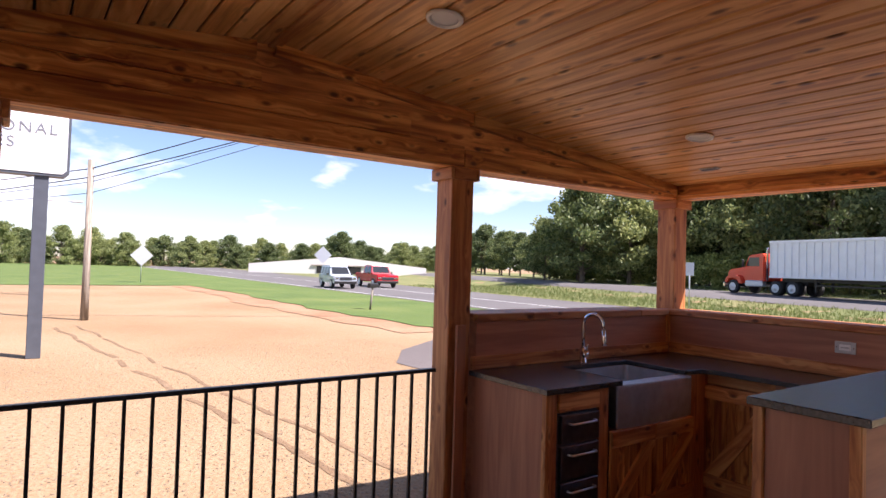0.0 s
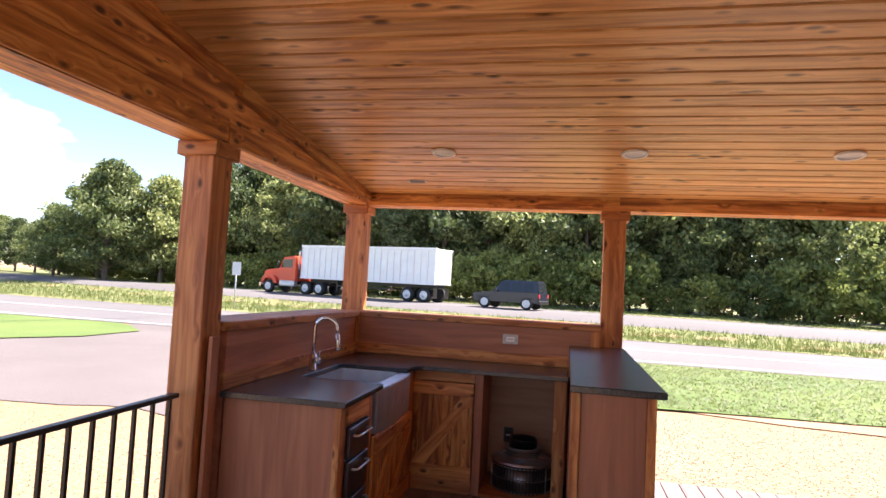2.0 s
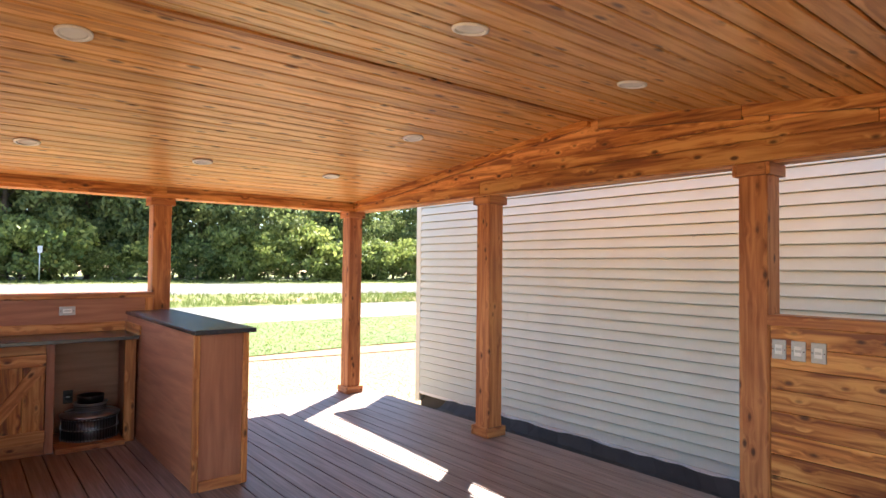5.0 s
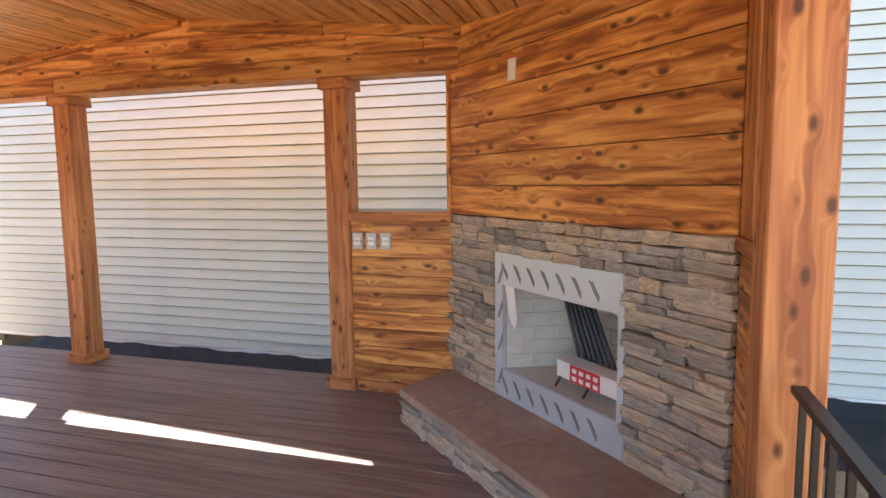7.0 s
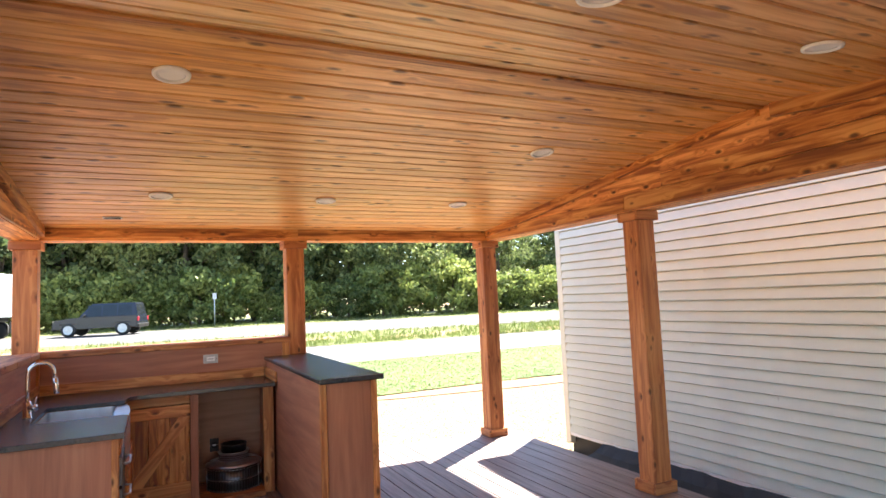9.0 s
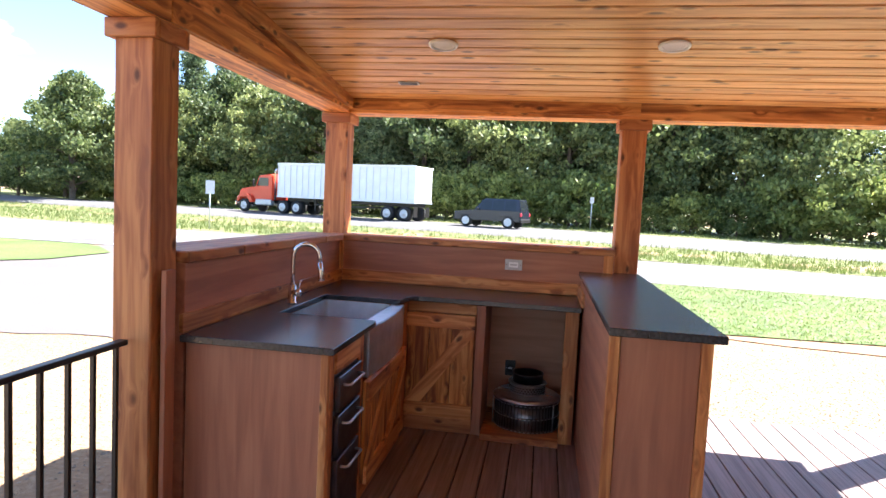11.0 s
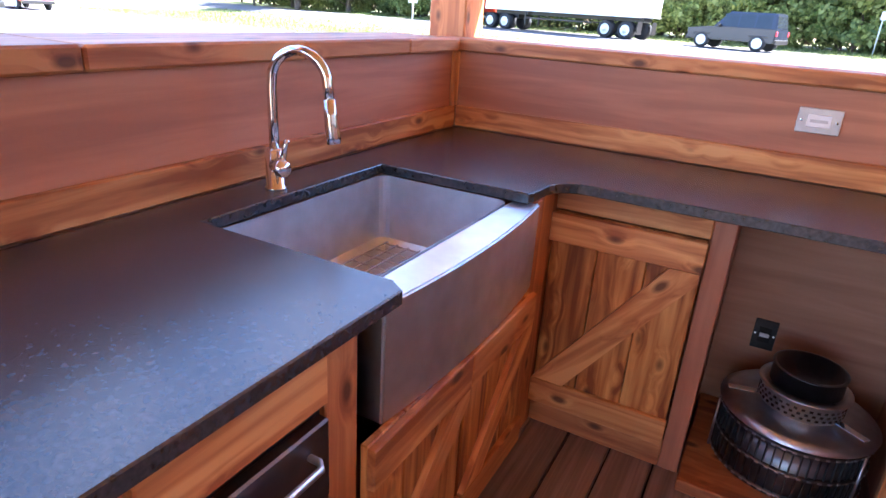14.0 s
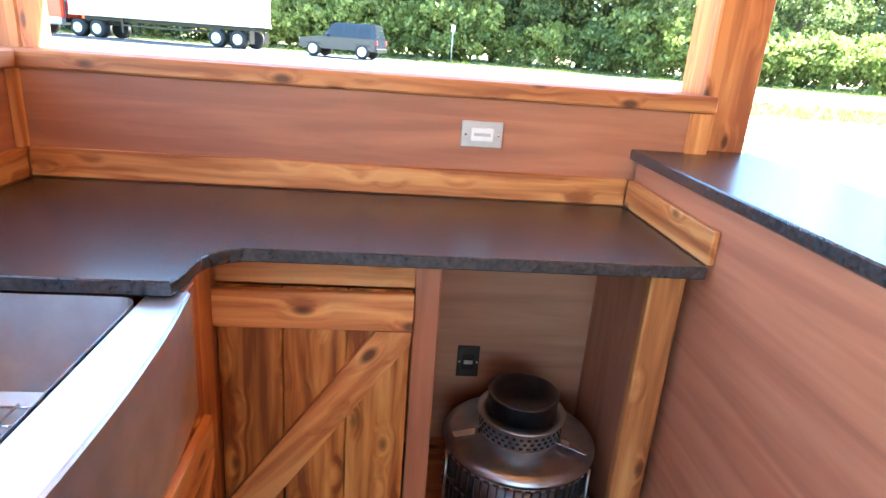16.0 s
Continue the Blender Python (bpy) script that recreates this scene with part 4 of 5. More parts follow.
for z in (0.91, 0.235):
    for k in range(7):
        print_mark(0.70 + k * 0.125, z, -36, -0.0105)
for k in range(4):
    print_mark(0.60, 0.28 + 0.2 * k, 24, -0.0125)
gr = thing("fire_grate", FP @ pose(1.30, 0.13, 0.377), "black iron log grate with red packaging label", "grate")
for x in (-0.22, 0.0, 0.24):
    bm = bmesh.new()
    tube(bm, [(x - 0.03, -0.07, 0.0), (x, -0.06, 0.06), (x, 0.2, 0.06), (x - 0.03, 0.22, 0.0)], 0.008, 8)
    part("bar", bm, M_BLACK, gr, "", None, True)
block("carton", (-0.23, -0.078, 0.068), (0.245, 0.04, 0.158), M_PAPER, gr, "x", 0.003, "white flat carton")
block("label", (-0.12, -0.0815, 0.066), (0.10, -0.0785, 0.156), M_RED, gr, "x", 0.0, "red printed warning label")
for kx in range(4):
    for kz in range(2):
        block("label_mark", (-0.10 + kx * 0.052, -0.0835, 0.078 + kz * 0.04), (-0.068 + kx * 0.052, -0.082, 0.10 + kz * 0.04), M_PAPER, gr, "x", 0.0)
ms = thing("mesh_curtain", FP @ pose(1.02, 0.22, 0.50), "folded grey chain mesh fire screen", "fire screen")
for k in range(12):
    bm = bmesh.new()
    tube(bm, [(-0.12 + k * 0.017, 0.02 * (k % 2), 0.40), (0.0 + k * 0.021, 0.02 * (k % 2), 0.1), (0.09 + k * 0.024, 0.02 * (k % 2), -0.11)], 0.011, 6)
    part("fold", bm, M_SIGNGREY, ms, "", None, True)
bm = prism([(0.0, 0.0), (0.085, 0.02), (0.12, -0.17), (0.10, -0.24), (0.05, -0.19)], "y", 0.0, 0.0015)
tagged(part("paper_tag", bm, M_PAPER, None, "", FP @ pose(0.665, -0.005, 0.872)), "white paper tag hanging in the firebox", "paper")

# cedar half wall with switches
w = part_mesh("wall_switches", box_mesh((0.82, 0.075, 1.2), M_CEDAR, 0.002), M_CEDAR, None, "", Matrix.Translation((2.98, 0.39, 0.60)) @ TURN["y"])
structure(w, "half-height cedar-boarded wall under an opening", "wall")
inv = (Matrix.Translation((2.98, 0.39, 0.60)) @ TURN["y"]).inverted()
for k in range(9):
    z0 = 0.075 + k * 0.127
    b = block("board", (2.913, 0.03, z0 + 0.001), (2.934, 0.766, min(z0 + 0.126, 1.21)), M_PANEL, w, "y", 0.003)
    b.matrix_basis = inv @ b.matrix_basis
for lo, hi, ax, mt in (((2.90, 0.03, 1.211), (3.04, 0.798, 1.275), "y", M_POST), ((2.905, 0.767, 0.07), (2.934, 0.797, 1.21), "z", M_TRIM), ((2.905, 0.04, 0.001), (2.934, 0.797, 0.074), "y", M_POST)):
    b = block("trim", lo, hi, mt, w, ax, 0.004)
    b.matrix_basis = inv @ b.matrix_basis
for y in (0.715, 0.61, 0.505):
    cover_plate("light_switch", pose(2.9125, y, 1.075, 0, 0, -90), 0.078, 0.115, "grey metal switch plate on cedar boards", "switch", M_GREYPL)
cover_plate("wall_plate", FP @ pose(0.73, -0.0005, 2.085), 0.075, 0.118, "blank white plate on cedar boards above the fireplace", "cover plate", M_WHITE, False)

# rear half wall beside the fireplace
w = block("wall_rear", (1.055, -1.58, 0.0), (1.50, -1.49, 1.215), M_CEDAR, None, "x", 0.003)
structure(w, "half-height cedar-boarded wall beside the fireplace", "wall")
for k in range(9):
    z0 = 0.07 + k * 0.127
    b = block("board", (1.10, -1.489, z0 + 0.001), (1.43, -1.47, min(z0 + 0.126, 1.205)), M_PANEL, w, "x", 0.003)
    b.matrix_basis = Matrix.Translation((1.2775, -1.535, 0.6075)).inverted() @ b.matrix_basis
structure(block("wall_cap", (1.055, -1.60, 1.216), (1.46, -1.455, 1.27), M_POST, None, "x", 0.005), "stained cedar cap board on the half wall", "wall cap")
structure(block("corner_trim", (1.055, -1.489, 0.0), (1.099, -1.462, 1.21), M_TRIM, None, "z", 0.003), "light cedar corner trim", "trim")
structure(block("corner_trim", (1.25, -1.60, 1.271), (1.52, -1.47, 2.188), M_TRIM, None, "z", 0.004), "broad pale cedar board beside the fireplace", "trim")

# ---- neighbouring clad building ----
hs = thing("clad_building", pose(4.14, 5.96, GZ), "beige vinyl-sided building close beside the porch", "building")
HL, HH = 15.0, 3.58
block("foundation", (0.05, -HL, -0.05), (4.35, -0.05, 0.1995), M_LINER, hs, "y", 0.0)
block("core", (0.03, -HL, 0.2), (4.4, -0.03, HH - 0.05), M_SIDTRIM, hs, "y", 0.0)
lap = bpy.data.meshes.new("lap")
bm = prism([(-0.026, 0.0), (-0.028, 0.002), (-0.028, 0.007), (-0.009, 0.0925), (0.029, 0.0925), (0.029, 0.0)], "y", -HL, -0.10)
bm.to_mesh(lap)
bm.free()
lap.materials.append(M_SIDING)
n = int((HH - 0.25) / 0.1)
for k in range(1, n):
    part_mesh("siding_course", lap, M_SIDING, hs, "", Matrix.Translation((0, 0, 0.16 + 0.1 * k)))
block("corner_post", (-0.024, -0.10, 0.12), (0.06, 0.0, HH - 0.1), M_SIDTRIM, hs, "z", 0.006, "pale corner trim")
block("corner_post", (0.061, -0.028, 0.12), (0.13, 0.0, HH - 0.1), M_SIDTRIM, hs, "z", 0.006)
part("roof_edge", prism([(0.15, HH - 0.1), (-HL, HH + 1.85), (-HL, HH + 1.97), (0.15, HH + 0.02)], "x", -0.16, 4.5), M_SIDTRIM, hs)
part("gable_wall", prism([(-0.03, HH - 0.2), (-0.03, HH - 0.085), (-HL, HH + 1.85), (-HL, HH - 0.2)], "x", 0.03, 4.3), M_SIDING, hs)
block("starter_strip", (-0.022, -HL, 0.222), (0.029, -0.10, 0.257), M_PAPER, hs, "y", 0.003, "white starter strip")
for y, z in ((-2.1, 1.35), (-2.95, 0.95), (-1.55, 0.75), (-4.05, 2.2), (-2.3, 2.05), (-3.35, 0.28), (-5.0, 1.1)):
    block("seam", (-0.018, y - 0.002, z), (-0.004, y + 0.002, z + 0.095), M_GREYPL, hs, "z", 0.0)
bm = bmesh.new()
rows = []
for i in range(60):
    y = -0.7 - i * 0.14
    row = []
    for j in range(6):
        t = j / 5
        row.append(bm.verts.new((0.05 - 0.75 * t + 0.02 * noise.noise((i * 0.7, j, 1)), y, 0.24 - 0.23 * t ** 0.6 + 0.035 * noise.noise((i * 0.45, j * 0.8, 5)) + (0.06 * max(0, noise.noise((i * 0.9, 3, 1))) if j == 0 else 0))))
    rows.append(row)
for a, b in zip(rows, rows[1:]):
    for j in range(5):
        bm.faces.new((a[j], a[j + 1], b[j + 1], b[j]))
ln = part("ground_liner", bm, M_LINER, None, "", pose(4.09, 5.96, GZ))
ln.modifiers.new("thick", "SOLIDIFY").thickness = 0.004
tagged(ln, "crumpled black plastic sheet along the building's foot", "plastic sheet")

# ---- roadside ----
sg = thing("roadside_sign", pose(-12.4, 1.35, GZ, 0, 0, 88), "large white business sign on a grey steel post", "sign")
block("post", (-0.12, -0.12, 0.0), (0.12, 0.12, 3.75), M_SIGNGREY, sg, "z", 0.01)
bm = prism([(-2.6, 3.50), (0.36, 3.50), (0.45, 3.59), (0.45, 4.72), (0.36, 4.81), (-2.6, 4.81), (-2.69, 4.72), (-2.69, 3.59)], "y", -0.16, 0.16)
part("cabinet", bm, M_SIGNGREY, sg, "grey rounded sign frame")
bm = prism([(-2.54, 3.555), (0.33, 3.555), (0.40, 3.63), (0.40, 4.68), (0.33, 4.755), (-2.54, 4.755), (-2.62, 4.68), (-2.62, 3.63)], "y", -0.175, -0.15)
part("face", bm, M_SIGN, sg, "white sign face")


def text_mesh(body, size, mat, parent, m):
    cu = bpy.data.curves.new("lettering", "FONT")
    cu.body, cu.size, cu.extrude = body, size, 0.004
    cu.space_character = 1.25
    tmp = bpy.data.objects.new("lettering", cu)
    me = bpy.data.meshes.new_from_object(tmp)
    bpy.data.objects.remove(tmp)
    return part_mesh("lettering", me, mat, parent, "", m)


text_mesh("ONAL", 0.29, M_LETTER, sg, Matrix.Translation((-0.68, -0.18, 4.30)) @ pose(0, 0, 0, 90))
text_mesh("ES", 0.29, M_LETTER, sg, Matrix.Translation((-0.76, -0.18, 4.00)) @ pose(0, 0, 0, 90))

pl = thing("utility_pole", pose(-20.1, 2.8, GZ), "weathered wooden utility pole carrying overhead wires", "utility pole")
bm = bmesh.new()
tube(bm, [(0, 0, 0), (0.04, 0, 1.6), (-0.05, 0, 5.0)], [0.12, 0.105, 0.09], 12)
bmesh.ops.transform(bm, matrix=TURN["z"].inverted(), verts=bm.verts)
part("shaft", bm, M_POLE, pl, "", TURN["z"], True)
lp = thing("street_lamp", pose(-34.0, 1.9, GZ), "grey street lamp on a wooden pole", "street lamp")
bm = bmesh.new()
tube(bm, [(0, 0, 0), (0, 0, 5.2)], [0.13, 0.1], 10)
part("pole", bm, M_POLE, lp, "", None, True)
bm = bmesh.new()
tube(bm, [(0, 0, 4.6), (0.1, 0.6, 4.75), (0.1, 1.3, 4.72)], 0.03, 8)
part("arm", bm, M_ALU, lp, "", None, True)
bm = bmesh.new()
bm_box(bm, (-0.02, 1.2, 4.66), (0.22, 1.75, 4.76), 0.03)
part("lamp_head", bm, M_ALU, lp)
for k, (dz, sag) in enumerate(((4.72, 0.5), (4.45, 0.7), (4.3, 0.6), (3.95, 0.5))):
    for ex, ey, ez in ((-6.0, 30.0, 13.5 + dz), (-90.0, -30.0, dz + 1.5)):
        bm = bmesh.new()
        a, b = Vector((-20.1, 2.8, GZ + dz)), Vector((ex, ey, ez + GZ))
        pts = []
        for i in range(13):
            t = i / 12
            p = a.lerp(b, t)
            p.z -= 4 * sag * t * (1 - t) * 1.6
            pts.append(p)
        tube(bm, pts, 0.018 if k < 2 else 0.011, 5)
        tagged(part("overhead_wire", bm, M_BLACK, None, "", None, True), "black overhead utility wire above the yard", "wire", "overhead wires")

mb = thing("mailbox", pose(-21.6, 13.6, GZ + 0.03, 0, 0, 20), "dark mailbox on a leaning post in the grass", "mailbox")
bm = bmesh.new()
tube(bm, [(0, 0, 0), (0.0, 0.12, 0.95)], 0.045, 8)
part("post", bm, M_POLE, mb, "", None, True)
pts = [(-0.09, 0.95), (0.09, 0.95), (0.09, 1.07)] + [(0.09 * math.cos(radians(a)), 1.07 + 0.09 * math.sin(radians(a))) for a in (30, 60, 90, 120, 150)] + [(-0.09, 1.07)]
part("box", prism(pts, "y", -0.12, 0.42), M_BLACK, mb)


def road_sign(x, y, h, w, shape, label, face=90):
    p = thing("road_sign", pose(x, y, terrain(x, y) + 0.02, 0, 0, face), label, "road sign")
    bm = bmesh.new()
    tube(bm, [(0, 0, 0), (0, 0, h)], 0.035, 8)
    part("post", bm, M_ALU, p, "", None, True)
    if shape == "diamond":
        pts = [(0, h - 1.4 * w), (0.7 * w, h - 0.7 * w), (0, h), (-0.7 * w, h - 0.7 * w)]
    else:
        pts = [(-w / 2, h - 1.6 * w), (w / 2, h - 1.6 * w), (w / 2, h), (-w / 2, h)]
    part("panel", prism(pts, "y", -0.05, -0.036), M_ALU, p, "pale panel seen from behind")


road_sign(-52.0, 9.2, 3.0, 1.2, "diamond", "diamond road sign on a steel post")
road_sign(-66.0, 31.0, 4.0, 1.5, "diamond", "diamond road sign on a steel post", 70)
road_sign(-17.6, 31.0, 2.6, 0.45, "plate", "small pale road sign on a thin post", 30)
road_sign(3.2, 43.6, 2.3, 0.26, "plate", "small pale road sign on a thin post", 10)

sh = thing("long_shed", pose(-105, 52, GZ, 0, 0, 62), "long low white-roofed shed far across the road", "building")
bm = prism([(-16, 0.0), (16, 0.0), (16, 1.6), (0, 3.2), (-16, 1.6)], "y", -6, 6)
part("hall", bm, plain("shed_metal", (0.68, 0.66, 0.62), 0.5), sh)
block("gable_truss", (-5, -6.2, 1.5), (5, -6.02, 1.7), M_POLE, sh, "x", 0.0)
block("opening", (-4.0, -6.12, 0.2), (4.0, -6.01, 1.45), M_DARKFILL, sh, "x", 0.0)


# ---- vehicles caught on the roads ----
M_GLASSV = plain("tinted_glass", (0.02, 0.024, 0.028), 0.06, 0.0, 0.1, 3, 0.0)
M_TYRE = plain("tyre_rubber", (0.02, 0.02, 0.021), 0.8)


def vehicle(name, m, paint, profile, roof, L, W, wheels, r, label, dark_trim=True):
    """profile: lower body outline (x, z); roof: cabin outline (x, z); x forward."""
    p = thing(name, m, label, "vehicle")
    bm = prism(profile, "y", -W / 2, W / 2)
    bmesh.ops.bevel(bm, geom=[e for e in bm.edges if e.calc_face_angle(0) > 0.6], offset=0.06, segments=2, affect="EDGES")
    part("body", bm, paint, p)
    cab_w = W / 2 - 0.09
    bm = prism(roof, "y", -cab_w, cab_w)
    top = max(z for _, z in roof)
    for v in bm.verts:
        v.co.y *= 1 - 0.16 * (v.co.z - roof[0][1]) / (top - roof[0][1])
    bmesh.ops.bevel(bm, geom=[e for e in bm.edges if e.calc_face_angle(0) > 0.3], offset=0.04, segments=2, affect="EDGES")
    part("cabin", bm, paint, p)
    # side glass
    x0, x1 = roof[0][0], roof[-1][0]
    lo, hi = min(x0, x1) + 0.25, max(x0, x1) - 0.45
    zz0, zz1 = roof[0][1] + 0.06, top - 0.11
    n = 3 if hi - lo > 2 else 2
    for s in (-1, 1):
        for k in range(n):
            a, b = lo + (hi - lo) * k / n + 0.03, lo + (hi - lo) * (k + 1) / n - 0.03
            y0 = s * (cab_w * (1 - 0.16 * (zz0 - roof[0][1]) / (top - roof[0][1])) + 0.004)
            y1 = s * (cab_w * (1 - 0.16 * (zz1 - roof[0][1]) / (top - roof[0][1])) + 0.004)
            bm = bmesh.new()
            q = [(a, y0, zz0), (b, y0, zz0), (b - 0.02, y1, zz1), (a + 0.02, y1, zz1)]
            f0 = [bm.verts.new(v) for v in q]
            f1 = [bm.verts.new((v[0], v[1] - s * 0.02, v[2])) for v in q]
            bm.faces.new(f0)
            bm.faces.new(f1[::-1])
            for i in range(4):
                bm.faces.new((f0[i], f1[i], f1[(i + 1) % 4], f0[(i + 1) % 4]))
            bmesh.ops.recalc_face_normals(bm, faces=bm.faces)
            part("side_window", bm, M_GLASSV, p)
    # windscreen and rear glass follow the sloping cabin ends
    for (xa, za), (xb, zb) in (((roof[-1][0], roof[-1][1]), (roof[-2][0], roof[-2][1])), ((roof[0][0], roof[0][1]), (roof[1][0], roof[1][1]))):
        sx = 1 if xa == roof[-1][0] else -1
        ww = cab_w * 0.86
        bm = bmesh.new()
        a, b = (xa + (xb - xa) * 0.12, za + (zb - za) * 0.12), (xa + (xb - xa) * 0.86, za + (zb - za) * 0.86)
        q = [(a[0] + sx * 0.012, -ww, a[1]), (a[0] + sx * 0.012, ww, a[1]), (b[0] + sx * 0.012, ww * 0.9, b[1]), (b[0] + sx * 0.012, -ww * 0.9, b[1])]
        f0 = [bm.verts.new(v) for v in q]
        f1 = [bm.verts.new((v[0] - sx * 0.02, v[1], v[2])) for v in q]
        bm.faces.new(f0)
        bm.faces.new(f1[::-1])
        for i in range(4):
            bm.faces.new((f0[i], f1[i], f1[(i + 1) % 4], f0[(i + 1) % 4]))
        bmesh.ops.recalc_face_normals(bm, faces=bm.faces)
        part("windscreen", bm, M_GLASSV, p)
    for x in wheels:
        for s in (-1, 1):
            wh = part("wheel", lathe([(0.0, -0.115), (r - 0.04, -0.115), (r, -0.09), (r, 0.09), (r - 0.04, 0.115), (0.0, 0.115)], 28), M_TYRE, p, "", Matrix.Translation((x, s * (W / 2 - 0.10), r)) @ pose(0, 0, 0, 90), True)
            part("rim", lathe([(0.0, 0.125), (0.05, 0.13), (0.08, 0.118), (r * 0.6, 0.12), (r * 0.66, 0.128), (r * 0.66, 0.0)], 20), M_ALU, wh, "", pose(0, 0, 0, 0 if s < 0 else 180), True)
            block("wheel_arch", (x - r - 0.08, s * (W / 2 - 0.02) - 0.03, r + 0.28), (x + r + 0.08, s * (W / 2 - 0.02) + 0.03, r + 0.36), M_BLACK, p, "x", 0.02)
    xf, xr = max(x for x, _ in profile), min(x for x, _ in profile)
    block("bumper", (xf - 0.12, -W / 2 + 0.04, 0.38), (xf + 0.05, W / 2 - 0.04, 0.60), M_BLACK, p, "y", 0.03)
    block("bumper", (xr - 0.05, -W / 2 + 0.04, 0.38), (xr + 0.12, W / 2 - 0.04, 0.60), M_BLACK, p, "y", 0.03)
    block("grille", (xf - 0.04, -W / 2 + 0.45, 0.68), (xf + 0.02, W / 2 - 0.45, 0.92), M_DARKSTEEL, p, "y", 0.01)
    for s in (-1, 1):
        block("headlight", (xf - 0.05, s * (W / 2 - 0.25) - 0.15, 0.74), (xf + 0.02, s * (W / 2 - 0.25) + 0.15, 0.90), M_CHROME, p, "y", 0.02)
        block("tail_light", (xr - 0.02, s * (W / 2 - 0.12) - 0.08, 0.75), (xr + 0.05, s * (W / 2 - 0.12) + 0.08, 0.98), M_RED, p, "y", 0.02)
        block("mirror", (roof[-1][0] - 0.45, s * (W / 2 + 0.05) - 0.09, roof[-1][1] + 0.02), (roof[-1][0] - 0.3, s * (W / 2 + 0.05) + 0.09, roof[-1][1] + 0.17), M_BLACK, p, "y", 0.03)
    return p


P_SILVER = plain("silver_blue_paint", (0.50, 0.56, 0.62), 0.22, 0.3, 0.03, 3, 0.0)
P_RED = plain("red_paint", (0.50, 0.025, 0.035), 0.22, 0.1, 0.03, 3, 0.0)
P_NAVY = plain("dark_paint", (0.03, 0.035, 0.05), 0.2, 0.2, 0.03, 3, 0.0)
SUV = [(-2.2, 0.42), (2.2, 0.42), (2.22, 0.92), (1.05, 1.06), (-2.2, 1.06)]
SUVR = [(-2.15, 1.03), (-2.0, 1.80), (0.25, 1.80), (0.95, 1.03)]
PICK = [(-2.9, 0.5), (2.8, 0.5), (2.82, 1.08), (1.3, 1.20), (-2.9, 1.20)]
PICKR = [(-1.0, 1.17), (-0.9, 1.92), (0.75, 1.92), (1.35, 1.17)]
vehicle("suv", pose(-44.0, 22.6, GZ + 0.025, 0, 0, -8), P_SILVER, SUV, SUVR, 4.4, 1.9, (1.4, -1.4), 0.37, "pale silver boxy SUV driving along the highway")
vehicle("pickup_truck", pose(-46.5, 27.6, GZ + 0.025, 0, 0, -8), P_RED, PICK, PICKR, 5.8, 2.0, (1.85, -1.75), 0.41, "bright red pickup truck driving along the highway")
vehicle("suv", pose(-3.2, 39.4, terrain(-3.2, 39.4) + 0.055, 0, 0, 164), P_NAVY, SUV, SUVR, 4.5, 1.9, (1.4, -1.4), 0.38, "dark older SUV driving on the far carriageway")

P_ORANGE = plain("orange_red_paint", (0.62, 0.075, 0.035), 0.25, 0.0, 0.04, 3, 0.0)
M_TRAILER = plain("white_trailer_panel", (0.74, 0.76, 0.80), 0.4, 0.1, 0.05, 1.5, 0.0)


def road_wheel(parent, x, y, r, half, facing):
    wh = part("wheel", lathe([(0.0, -half), (r - 0.06, -half), (r, -half + 0.04), (r, half - 0.04), (r - 0.06, half), (0.0, half)], 28), M_TYRE, parent, "", Matrix.Translation((x, y, r)) @ pose(0, 0, 0, 90), True)
    part("rim", lathe([(0.0, half + 0.06), (0.1, half + 0.055), (0.14, half + 0.01), (r * 0.55, half + 0.004), (r * 0.6, half + 0.015), (r * 0.6, 0.0)], 20), M_ALU, wh, "", pose(0, 0, 0, 0 if facing < 0 else 180), True)


